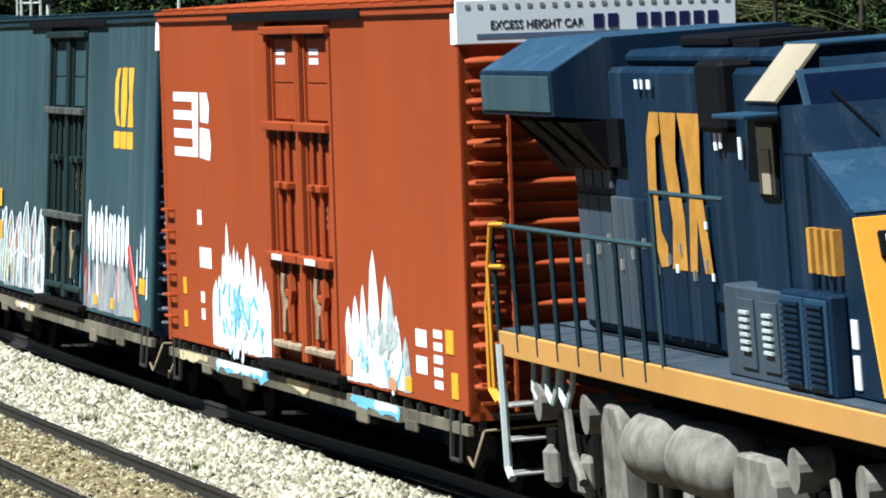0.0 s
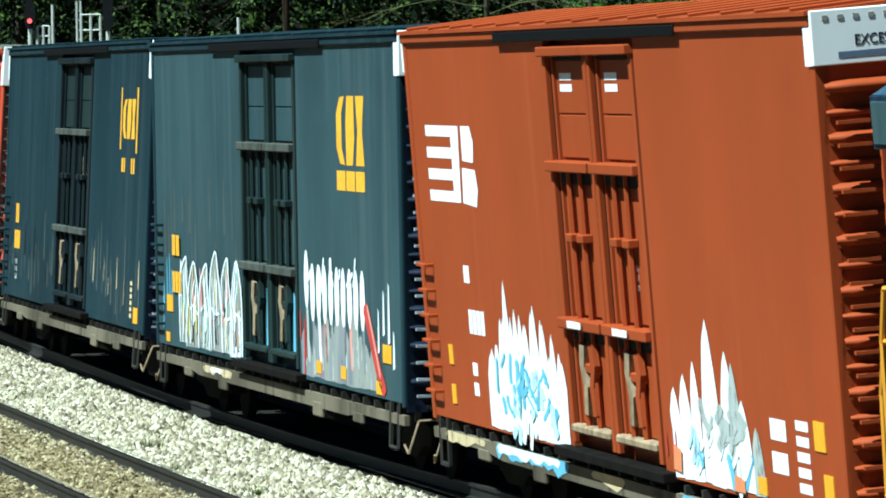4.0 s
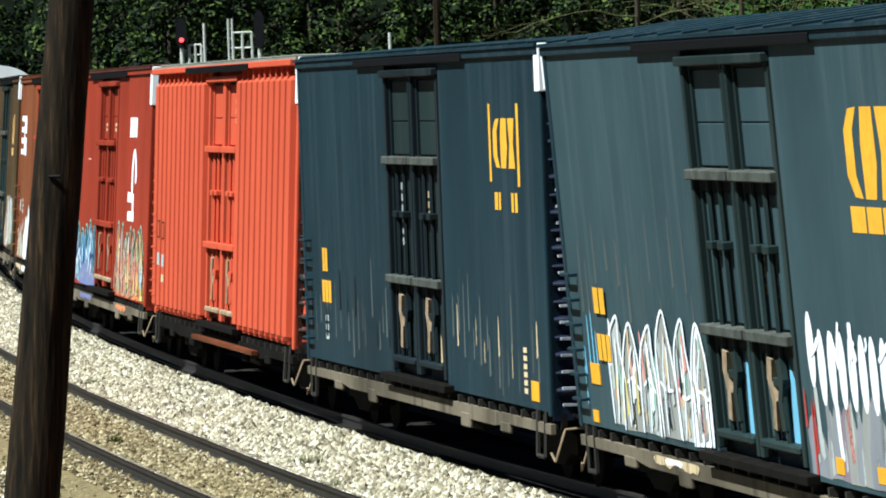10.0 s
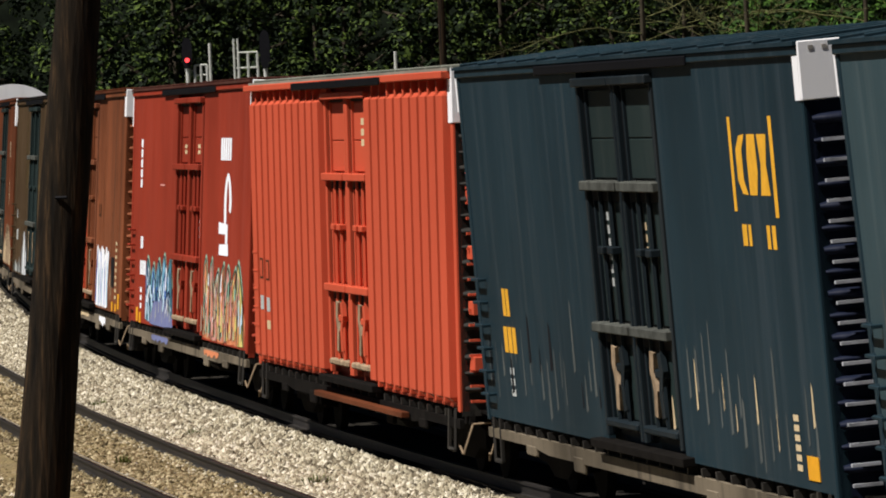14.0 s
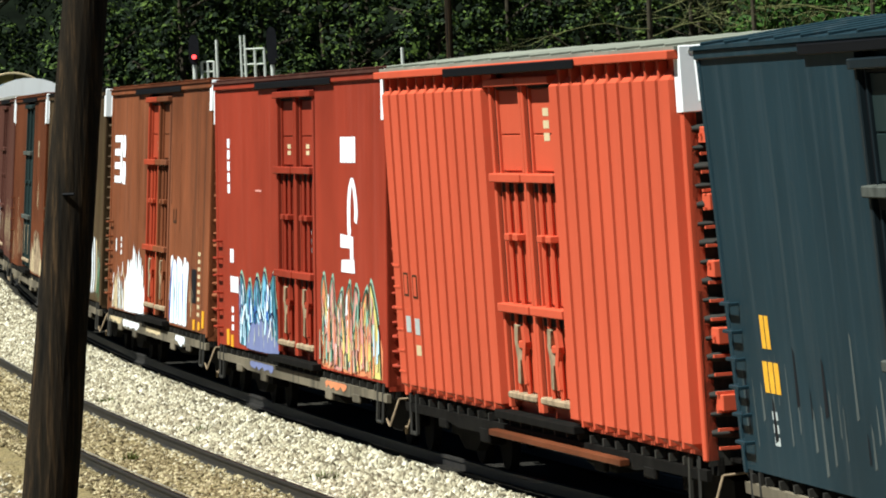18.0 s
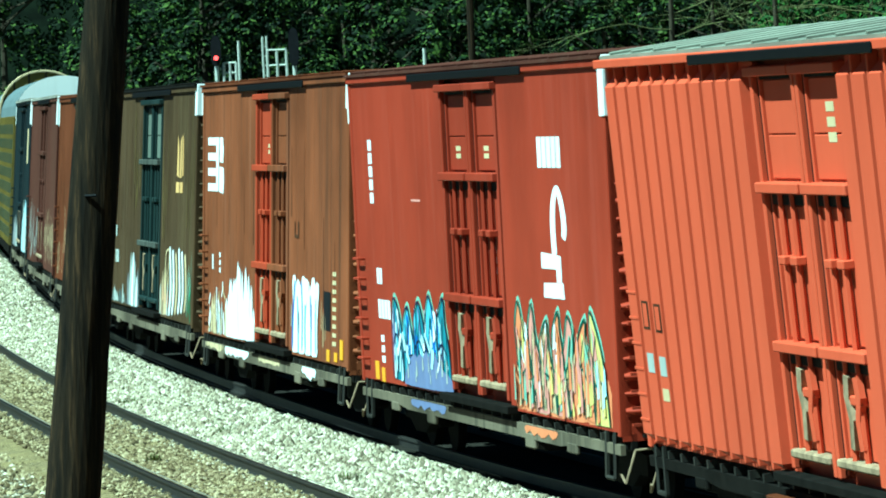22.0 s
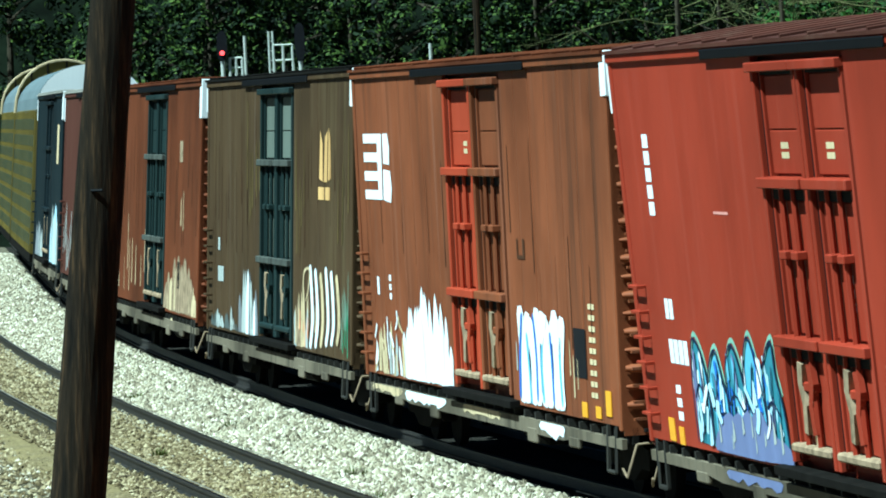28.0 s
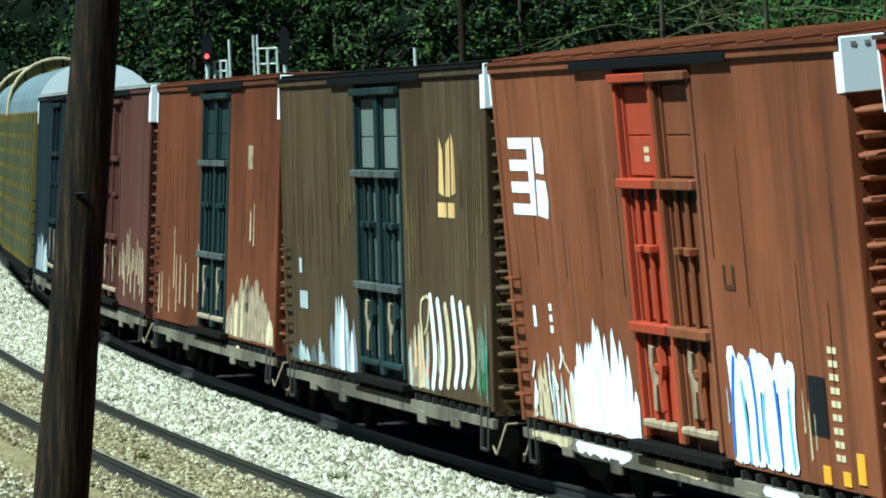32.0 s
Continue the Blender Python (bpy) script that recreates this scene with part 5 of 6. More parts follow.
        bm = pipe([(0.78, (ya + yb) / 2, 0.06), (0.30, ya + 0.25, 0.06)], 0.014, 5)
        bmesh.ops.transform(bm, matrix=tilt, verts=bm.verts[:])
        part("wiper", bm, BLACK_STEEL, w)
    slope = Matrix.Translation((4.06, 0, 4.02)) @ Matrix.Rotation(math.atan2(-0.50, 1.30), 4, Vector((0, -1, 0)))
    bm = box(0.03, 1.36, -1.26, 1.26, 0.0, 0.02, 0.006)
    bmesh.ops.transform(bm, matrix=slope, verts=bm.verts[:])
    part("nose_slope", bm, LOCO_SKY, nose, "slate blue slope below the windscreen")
    face = Matrix.Translation((5.36, 0, 3.52)) @ Matrix.Rotation(math.atan2(-1.50, 0.60), 4, Vector((0, -1, 0)))
    bm = box(0.02, 1.6, -1.30, 1.30, 0.0, 0.03, 0.01)
    bmesh.ops.transform(bm, matrix=face, verts=bm.verts[:])
    yel = part("nose_face", bm, LOCO_YELLOW, nose, "yellow front of the nose")
    bm = box(0.16, 0.40, -1.12, -0.45, 0.03, 0.07, 0.01)
    bmesh.ops.transform(bm, matrix=face, verts=bm.verts[:])
    board = part("number_board", bm, BLACK_STEEL, yel)
    for k in range(4):
        bm = box(0.20, 0.36, -1.06 + k * 0.15, -0.95 + k * 0.15, 0.07, 0.075)
        bmesh.ops.transform(bm, matrix=face, verts=bm.verts[:])
        part("number_bar", bm, WHITE, board)
    for k in range(4):
        part("number_bar", box(4.16 + k * 0.25, 4.27 + k * 0.25, -1.378, -1.30, 3.02, 3.40), LOGO_ORANGE, nose)
    for z0, z1 in ((2.08, 2.36), (2.42, 2.66)):
        part("white_stripe", box(5.15, 5.33, -1.318, -1.302, z0, z1), WHITE, nose)
    part("marker_lamp", box(4.55, 4.63, -1.33, -1.30, 3.0, 3.1, 0.01), MARK_WHITE, nose)
    # equipment lockers with louvred doors along the walkway
    locker = part("side_locker", box(1.2, 3.3, -1.40, -0.95, 2.0, 2.82, 0.02), LOCO_DUST, L)
    for x in (1.75, 2.55):
        fr = part("louvre_door", box(x, x + 0.55, -1.42, -1.40, 2.1, 2.72, 0.006), LOCO_DUST, locker)
        for j in range(6):
            part("louvre", box(x + 0.14, x + 0.42, -1.45, -1.42, 2.26 + j * 0.065, 2.29 + j * 0.065), MARK_PALE, fr)
    tall = part("louvre_cabinet", box(3.45, 5.05, -1.46, -1.30, 2.0, 2.86, 0.02), LOCO_BLUE, L)
    for x in (3.50, 4.27):
        fr = part("louvre_door", box(x, x + 0.72, -1.48, -1.46, 2.04, 2.82, 0.006), LOCO_SKY, tall)
        for j in range(13):
            part("louvre", box(x + 0.08, x + 0.64, -1.51, -1.48, 2.08 + j * 0.056, 2.105 + j * 0.056), LOCO_BLUE, fr)
    # walkway, edge stripe and rails
    part("deck", box(-8.15, 7.4, -1.5, 1.5, 1.86, 2.00), LOCO_DUST, L)
    part("edge_stripe", box(-8.15, 7.4, -1.545, -1.5, 1.72, 1.98, 0.01), LOCO_PEACH, L, "worn yellow stripe along the deck edge")
    part("frame", box(-7.8, 7.0, -0.9, 0.9, 1.4, 1.86), GRIME_SHADE, L)
    y0 = -1.53
    rail = part("hand_rail", pipe([(-8.1, y0, 3.10), (-0.75, y0, 3.10)], 0.028), SLATE, L)
    part("rail_rise", pipe([(-0.75, y0, 1.96), (-0.75, y0, 3.60), (2.0, y0, 3.60)], 0.025), SLATE, rail)
    for i in range(8):
        x = -8.1 + i * 0.95
        part("rail_post", pipe([(x, y0, 1.80), (x, y0, 3.10)], 0.03, 6), SLATE_DARK, rail)
    for dx, z in ((0.05, 3.0), (-0.18, 2.55)):
        part("grab_rail", pipe([(-7.4 + dx, -1.55, z + 0.12), (-8.05 + dx, -1.56, z + 0.10), (-8.25 + dx, -1.58, z - 0.35), (-8.30 + dx, -1.60, 1.35), (-8.05 + dx, -1.58, 1.22)], 0.028), LOCO_YELLOW, L, "yellow grab rail at the steps")
    part("step_post", pipe([(-7.9, -1.58, 1.85), (-7.85, -1.60, 0.55), (-7.7, -1.60, 0.45)], 0.045), MARK_PALE, L)
    for z in (0.5, 0.86, 1.22):
        part("step_tread", box(-8.1, -7.7, -1.56, -1.2, z - 0.03, z, 0.008), GALV, L)
    for k in range(3):
        x = -7.3 + 0.65 * k
        part("hose_loop", pipe([(x, -1.35, 1.68), (x + 0.12, -1.40, 1.40), (x + 0.32, -1.40, 1.30), (x + 0.46, -1.36, 1.50), (x + 0.5, -1.35, 1.66)], 0.035), MARK_PALE, L, "pale slack hose")
    # tank, reservoirs and trucks
    tank = bmesh.new()
    prism(tank, [(-3.4, 0.35), (-3.7, 0.7), (-3.7, 1.4), (2.6, 1.4), (2.6, 0.7), (2.2, 0.35)], -1.05, 1.05)
    part("fuel_tank", tank, GRIME_SHADE, L)
    for x0, x1 in ((-2.95, -1.35), (-1.15, 0.95)):
        bm = bmesh.new()
        n = 28
        prev = None
        for x, r in ((x0, 0.02), (x0 + 0.05, 0.24), (x0 + 0.18, 0.33), (x0 + 0.35, 0.36), (x1 - 0.35, 0.36), (x1 - 0.18, 0.33), (x1 - 0.05, 0.24), (x1, 0.02)):
            ring = [bm.verts.new((x, -1.22 + r * math.cos(6.2832 * k / n), 1.10 + r * math.sin(6.2832 * k / n))) for k in range(n)]
            if prev:
                for k in range(n):
                    bm.faces.new((prev[k], prev[(k + 1) % n], ring[(k + 1) % n], ring[k]))
            prev = ring
        bmesh.ops.recalc_face_normals(bm, faces=bm.faces[:])
        for f in bm.faces:
            f.smooth = True
        part("air_reservoir", bm, DUSTY, L, "dusty grey air reservoir")
    for x0, x1, zt in ((-3.95, -3.1, 1.45), (1.25, 2.7, 1.32)):
        bm = bmesh.new()
        prism(bm, [(x0, 0.42), (x0, zt - 0.2), (x0 + 0.2, zt), (x1 - 0.2, zt), (x1, zt - 0.2), (x1, 0.42)], -1.46, -1.05)
        bmesh.ops.bevel(bm, geom=bm.edges[:], offset=0.03, segments=1, affect="EDGES")
        part("tank_guard", bm, DUSTY, L, "dusty tan guard plate")
    for k in range(5):
        x = -2.8 + 0.75 * k
        part("tank_pipe", pipe([(x, -1.25, 0.74), (x + 0.2, -1.30, 0.5)], 0.06, 8), DUSTY, L)
    for xc in (-5.7, 4.6):
        bm = bmesh.new()
        prism(bm, [(xc - 2.1, 0.5), (xc - 2.0, 0.95), (xc + 2.0, 0.95), (xc + 2.1, 0.5), (xc + 1.3, 0.55), (xc + 1.0, 0.35), (xc - 1.0, 0.35), (xc - 1.3, 0.55)], -1.2, -1.02)
        tr = part("truck_frame", bm, GRIME_SHADE, L, "grimy black truck frame")
        for dx in (-1.55, 0, 1.55):
            bm = bmesh.new()
            tube_y(bm, xc + dx, 0.53, 0.53, -0.85, -0.72, 24)
            tube_y(bm, xc + dx, 0.53, 0.53, 0.72, 0.85, 24)
            rod(bm, (xc + dx, -1.0, 0.53), (xc + dx, 1.0, 0.53), 0.1)
            part("wheelset", bm, GRIME_SHADE, tr)
            part("journal_box", box(xc + dx - 0.22, xc + dx + 0.22, -1.32, -1.15, 0.36, 0.80, 0.07), DUSTY, tr)
            part("spring", pipe([(xc + dx + 0.42, -1.16, 0.5), (xc + dx + 0.42, -1.16, 1.1)], 0.10, 10), GRIME_SHADE, tr)
        for dx in (-1.3, 0.9):
            bm = bmesh.new()
            tube_y(bm, xc + dx, 1.28, 0.20, -1.42, -1.10, 18)
            part("brake_cylinder", bm, DUSTY, tr)
        part("sand_pipe", pipe([(xc - 0.4, -1.3, 1.25), (xc - 0.1, -1.34, 0.8), (xc + 0.35, -1.36, 0.55)], 0.05, 7), DUSTY, tr)
    for s in (-1, 1):
        coupler(L, s * 8.15 if s < 0 else 7.4, s)
    return tagged(L, "dark blue diesel locomotive with yellow nose and yellow deck stripe", "locomotive")


LOCO = locomotive()

# ---- ground, tracks and ballast ----
def ground_mat():
    m, nt, b = nodes_of("dry_ground")
    a = noise_of(nt, 0.5, (1, 1, 1), 6)
    c = noise_of(nt, 7, (1, 1, 1), 6, 0.8)
    d = noise_of(nt, 22, (1, 1, 1), 4, 0.8)
    base = ramp(nt, a, [(0.35, (0.055, 0.045, 0.024)), (0.65, (0.11, 0.092, 0.055))])
    base = blend(nt, ramp(nt, c, [(0.45, grey(0)), (0.62, grey(0.6))]), base, (0.20, 0.18, 0.12))
    base = blend(nt, ramp(nt, d, [(0.55, grey(0)), (0.70, grey(0.8))]), base, (0.07, 0.055, 0.035))
    nt.links.new(base, b.inputs["Base Color"])
    b.inputs["Roughness"].default_value = 0.95
    b.inputs["Specular IOR Level"].default_value = 0.1
    bump(nt, b, c, 1.0, 0.08)
    return m


GROUND_Z = -0.34
gm = bmesh.new()
bmesh.ops.create_grid(gm, x_segments=40, y_segments=40, size=2500)
for v in gm.verts:
    v.co.z = GROUND_Z
ground = tagged(part("ground", gm, ground_mat()), "dry dirt and gravel ground beside the tracks", "ground", kind="structure")


def sweep(name, s0, s1, step, profile, material, cant=False):
    """A long strip along the line: profile gives (right, z) points."""
    bm = bmesh.new()
    prev = None
    n = int((s1 - s0) / step)
    for i in range(n + 1):
        s = s0 + (s1 - s0) * i / n
        a = float(np.interp(s, CANT_S, CANT)) if cant else 0.0
        rise = float(np.interp(s, CANT_S, RISE)) if cant else 0.0
        ring = []
        for r, z in profile:
            rr, zz = r * math.cos(a) + z * math.sin(a), z * math.cos(a) - r * math.sin(a) + rise
            ring.append(bm.verts.new((on_track if cant else beside)(s, rr, zz)))
        if prev:
            for j in range(len(profile) - 1):
                bm.faces.new((prev[j], ring[j], ring[j + 1], prev[j + 1]))
        prev = ring
    bmesh.ops.recalc_face_normals(bm, faces=bm.faces[:])
    return part(name, bm, material)


def rail_mat():
    m, nt, b = nodes_of("rail_steel")
    a = noise_of(nt, 3, (1, 1, 1), 4)
    nt.links.new(ramp(nt, a, [(0.35, (0.005, 0.004, 0.003)), (0.7, (0.018, 0.014, 0.011))]), b.inputs["Base Color"])
    b.inputs["Roughness"].default_value = 0.6
    return m


RAIL = rail_mat()
TIE = plain("weathered_tie", (0.10, 0.075, 0.05), 0.9, 0, 0.4, 2.0)


def rail_profile(c):
    return [(c - 0.075, -0.19), (c - 0.075, -0.165), (c - 0.015, -0.15), (c - 0.015, -0.045), (c - 0.037, -0.035), (c - 0.037, 0.0),
            (c + 0.037, 0.0), (c + 0.037, -0.035), (c + 0.015, -0.045), (c + 0.015, -0.15), (c + 0.075, -0.165), (c + 0.075, -0.19)]


for c in (-0.75, 0.75):
    tagged(sweep("rail", -260, 58, 2.0, rail_profile(c), RAIL, True), "dark steel rail under the passing train", "rail", "rails", kind="structure")
SIDING = (3.55, 5.22)
# pale strip along the near edge stands for sunlight on the rail head
HEAD_STEEL = plain("sunlit_rail_head", (0.22, 0.20, 0.16), 0.5, 0.2, 0.3, 8.0)
for c in SIDING:
    r = tagged(sweep("rail", -200, 40, 1.5, [(r, z - 0.10) for r, z in rail_profile(c)], RAIL), "dark rusty rail of the empty siding", "rail", "rails", kind="structure")
    head = sweep("rail_head", -200, 40, 1.5, [(c + 0.004, -0.052), (c + 0.036, -0.052)], HEAD_STEEL)
    head.parent = r


def bed_mat(name, lo, hi):
    m, nt, b = nodes_of(name)
    a = noise_of(nt, 10, (1, 1, 1), 5, 0.8)
    g = noise_of(nt, 0.7, (1, 1, 1), 4)
    base = ramp(nt, a, [(0.38, lo), (0.62, hi)])
    base = blend(nt, ramp(nt, g, [(0.45, grey(0)), (0.7, grey(0.5))]), base, tuple(0.5 * (a + b) for a, b in zip(hi, (hi[0], hi[1], hi[2] * 0.6))))
    nt.links.new(base, b.inputs["Base Color"])
    b.inputs["Roughness"].default_value = 0.95
    b.inputs["Specular IOR Level"].default_value = 0.1
    bump(nt, b, a, 1.0, 0.06)
    return m


# inner bed is painted black for the shade under the cars
tagged(sweep("track_bed", -280, 58, 2.0, [(-3.6, -0.33), (-2.2, -0.19), (1.2, -0.19)], bed_mat("shade_black_ballast", (0.006, 0.005, 0.004), (0.035, 0.031, 0.026)), False),
       "stone bed under the main track, blackened as the shade of the train", "ballast", kind="structure")
tagged(sweep("ballast_shoulder", -280, 58, 2.0, [(1.2, -0.19), (1.6, -0.19), (2.6, -0.24), (3.2, -0.31), (3.3, -0.345)], bed_mat("ballast_fill", (0.03, 0.025, 0.018), (0.22, 0.19, 0.135)), False),
       "crushed stone shoulder of the main track", "ballast", kind="structure")
dirt = tagged(sweep("siding_bed", -230, 40, 2.0, [(3.0, -0.335), (3.5, -0.268), (5.3, -0.268), (6.0, -0.29), (6.6, -0.338)], bed_mat("siding_dirt", (0.075, 0.056, 0.026), (0.34, 0.27, 0.14)), False),
              "brown dirt between the siding rails", "track bed", kind="structure")

# sleepers of both tracks share one mesh
tb = bmesh.new()
slab(tb, -0.11, 0.11, -1.2, 1.2, -0.14, 0.0, 0.01)
tie_me = bpy.data.meshes.new("tie")
tb.to_mesh(tie_me)
tb.free()
tie_me.materials.append(TIE)
for k in range(150):
    s = -92 + k * 0.62
    o = new("tie", tie_me)
    o.parent = dirt
    p = beside(s, sum(SIDING) / 2, -0.272 + random.uniform(-0.006, 0.006))
    o.matrix_basis = Matrix.Translation(p) @ Matrix.Rotation(along(s)[2] + random.uniform(-0.02, 0.02), 4, "Z")

# loose stones
def stone_mat():
    m, nt, b = nodes_of("ballast_stone")
    g = nt.nodes.new("ShaderNodeNewGeometry")
    base = ramp(nt, g.outputs["Random Per Island"], [(0.0, (0.08, 0.064, 0.038)), (0.30, (0.23, 0.19, 0.12)), (0.7, (0.41, 0.365, 0.25)), (1.0, (0.66, 0.60, 0.47))])
    n = noise_of(nt, 30, (1, 1, 1), 3)
    base = blend(nt, ramp(nt, n, [(0.5, grey(0)), (0.7, grey(0.5))]), base, (0.25, 0.21, 0.14))
    nt.links.new(base, b.inputs["Base Color"])
    b.inputs["Roughness"].default_value = 0.9
    return m


STONE = stone_mat()
rng = np.random.default_rng(5)


def stones(name, spans, label, material):
    """Many small broken stones, each a crooked octahedron."""
    shape = np.array([(1, 0, 0), (-1, 0, 0), (0, 1, 0), (0, -1, 0), (0, 0, 1), (0, 0, -1)], float)
    faces = np.array([(0, 2, 4), (2, 1, 4), (1, 3, 4), (3, 0, 4), (2, 0, 5), (1, 2, 5), (3, 1, 5), (0, 3, 5)])
    V, Fc, base = [], [], 0
    for n, s0, s1, r0, r1, zfun, size in spans:
        s = rng.uniform(s0, s1, n)
        r = rng.uniform(r0, r1, n)
        h = np.interp(s, GRID, HEAD)
        x = np.interp(s, GRID, LINE_X) + r * np.sin(h)
        y = np.interp(s, GRID, LINE_Y) - r * np.cos(h)
        z = zfun(r)
        sz = rng.uniform(0.45, 1.0, n) * size
        v = shape[None] * rng.uniform(0.6, 1.25, (n, 6, 3)) + rng.uniform(-0.25, 0.25, (n, 6, 3))
        v[:, :, 2] *= 0.75
        v = v * sz[:, None, None] + np.stack([x, y, z + 0.25 * sz], 1)[:, None]
        V.append(v.reshape(-1, 3))
        Fc.append((faces[None] + base + 6 * np.arange(n)[:, None, None]).reshape(-1, 3))
        base += 6 * n
    me = bpy.data.meshes.new(name)
    me.from_pydata(np.concatenate(V).tolist(), [], np.concatenate(Fc).tolist())
    me.materials.append(material)
    return tagged(new(name, me), label, "ballast", kind="stuff")


def bed_z(r):
    return np.interp(r, [-2.2, 1.6, 2.6, 3.2, 3.4], [-0.19, -0.19, -0.24, -0.31, -0.34])


stones("ballast_stones", [(25000, -75, 12, 1.2, 3.35, bed_z, 0.085), (9000, -150, -75, 1.2, 3.35, bed_z, 0.10),
                          (3500, -75, 8, 3.4, 3.9, lambda r: r * 0 - 0.29, 0.05), (500, -75, 8, 4.0, 5.3, lambda r: r * 0 - 0.275, 0.035),
                          (8000, -90, 5, 5.35, 9.0, lambda r: r * 0 - 0.345, 0.05)],
       "cream and grey crushed stones beside the rails", STONE)


def clod_mat():
    m, nt, b = nodes_of("dirt_clod")
    g = nt.nodes.new("ShaderNodeNewGeometry")
    nt.links.new(ramp(nt, g.outputs["Random Per Island"], [(0.0, (0.04, 0.031, 0.016)), (0.5, (0.18, 0.138, 0.072)), (1.0, (0.42, 0.35, 0.21))]), b.inputs["Base Color"])
    b.inputs["Roughness"].default_value = 0.95
    b.inputs["Specular IOR Level"].default_value = 0.05
    return m


stones("dirt_clods", [(14000, -75, 8, 3.5, 5.9, lambda r: r * 0 - 0.278, 0.055), (16000, -70, 4, 5.9, 13.0, lambda r: r * 0 - 0.345, 0.07)],
       "crumbled brown dirt and small stones along the siding", clod_mat())

# dry weeds between the stones
WEED = plain("dry_weed", (0.10, 0.12, 0.035), 0.9, 0, 0.4, 5.0)
for k, (s, r, size) in enumerate(((-7.5, 2.7, 0.22), (-21, 2.6, 0.16), (-33, 2.9, 0.2), (-3, 3.1, 0.18), (-46, 2.6, 0.2), (-15, 4.5, 0.12), (-26, 4.3, 0.14), (2, 2.9, 0.2))):
    rnd = random.Random(400 + k)
    bm = bmesh.new()
    for i in range(46):
        a, t = rnd.uniform(0, 6.28), rnd.uniform(0.1, 1.0)
        x, y = size * t * math.cos(a), size * t * math.sin(a)
        d = Vector((math.cos(a) * 0.06, math.sin(a) * 0.06, rnd.uniform(0.05, 0.16)))
        w = Vector((-math.sin(a), math.cos(a), 0)) * 0.018
        p = Vector((x, y, 0))
        bm.faces.new([bm.verts.new(q) for q in (p - w, p + w, p + d)])
    wd = tagged(part("weed", bm, WEED), "small tuft of dry green weed in the ballast", "weed", "weeds in the ballast")
    wd.location = beside(s, r, float(bed_z(r)) if r < 3.3 else -0.27)

# ---- foreground pole ----
def bark_mat():
    m, nt, b = nodes_of("creosoted_pole")
    a = noise_of(nt, 6, (3, 3, 0.10), 6, 0.75)
    g = noise_of(nt, 1.2, (1, 1, 0.3), 4)
    base = ramp(nt, a, [(0.35, (0.003, 0.0025, 0.0018)), (0.52, (0.018, 0.012, 0.0065)), (0.72, (0.10, 0.056, 0.025))])
    base = blend(nt, ramp(nt, g, [(0.45, grey(0)), (0.7, grey(0.5))]), base, (0.02, 0.015, 0.009))
    nt.links.new(base, b.inputs["Base Color"])
    b.inputs["Roughness"].default_value = 0.9
    b.inputs["Specular IOR Level"].default_value = 0.1
    bump(nt, b, a, 0.7, 0.03)
    return m


POLE_WOOD = bark_mat()


def tapered(bm, base, top, r0, r1, n=24, rings=14, wob=0.0):
    base, top = Vector(base), Vector(top)
    prev = None
    for i in range(rings + 1):
        t = i / rings
        c = base.lerp(top, t)
        r = r0 + (r1 - r0) * t
        ring = [bm.verts.new(c + Vector(((r + random.uniform(-wob, wob)) * math.cos(2 * math.pi * k / n), (r + random.uniform(-wob, wob)) * math.sin(2 * math.pi * k / n), 0))) for k in range(n)]
        if prev:
            for k in range(n):
                bm.faces.new((prev[k], prev[(k + 1) % n], ring[(k + 1) % n], ring[k]))
        prev = ring
    bm.faces.new(prev)


pole = new("utility_pole")
bm = bmesh.new()
tapered(bm, (0, 0, 0), (1.08, 0, 9.34), 0.222, 0.118, 24, 22, 0.003)
part("shaft", bm, POLE_WOOD, pole)
part("crossarm", box(-0.1, 2.3, -0.06, 0.06, 9.0, 9.12, 0.01), POLE_WOOD, pole)
part("step_bolt", pipe([(0.50, -0.175, 4.72), (0.58, -0.20, 4.72)], 0.012), BLACK_STEEL, pole)
pole.location = (-3.235, 40.0, GROUND_Z)
tagged(pole, "dark creosoted wooden utility pole leaning beside the siding", "utility pole")

# ---- signals and poles behind the train ----
PALE_METAL = plain("pale_aluminium", (0.55, 0.56, 0.50), 0.5, 0.3)


def signal_mast(x, y, top, head0, head1, lit):
    m = new("railway_signal")
    part("mast", pipe([(0, 0, 0), (0, 0, head0)], 0.07, 10), PALE_METAL, m)
    bm = bmesh.new()
    prism(bm, [(0.17 * math.cos(a), (head0 + head1) / 2 + (head1 - head0) / 2 * math.copysign(abs(math.sin(a)) ** 0.5, math.sin(a))) for a in [2 * math.pi * k / 16 for k in range(16)]], -0.14, -0.1)
    hd = part("signal_head", bm, G_BLACK, m, "black signal backboard")
    part("head_box", box(-0.12, 0.12, -0.1, 0.16, head0 + 0.08, head1 - 0.08, 0.03), G_BLACK, hd)
    if lit:
        rm, nt, b = nodes_of("red_signal_light")
        b.inputs["Base Color"].default_value = (0.3, 0.01, 0.01, 1)
        b.inputs["Emission Color"].default_value = (1, 0.05, 0.05, 1)
        b.inputs["Emission Strength"].default_value = 2.0
        bm = bmesh.new()
        tube_y(bm, 0, lit, 0.075, -0.19, -0.14, 14)
        part("lamp_lens", bm, rm, hd, "glowing red signal lamp")
    part("base_case", box(-0.3, 0.3, -0.25, 0.25, 0, 1.3, 0.02), PALE_METAL, m)
    m.location = (x, y, GROUND_Z)
    return tagged(m, "black railway signal head on a pale mast" + (" showing red" if lit else ""), "railway signal", "signals")


signal_mast(-8.58, 190, 7.8, 6.85, 7.85, 7.12)
signal_mast(-6.05, 190, 8.0, 6.75, 8.0, 0)


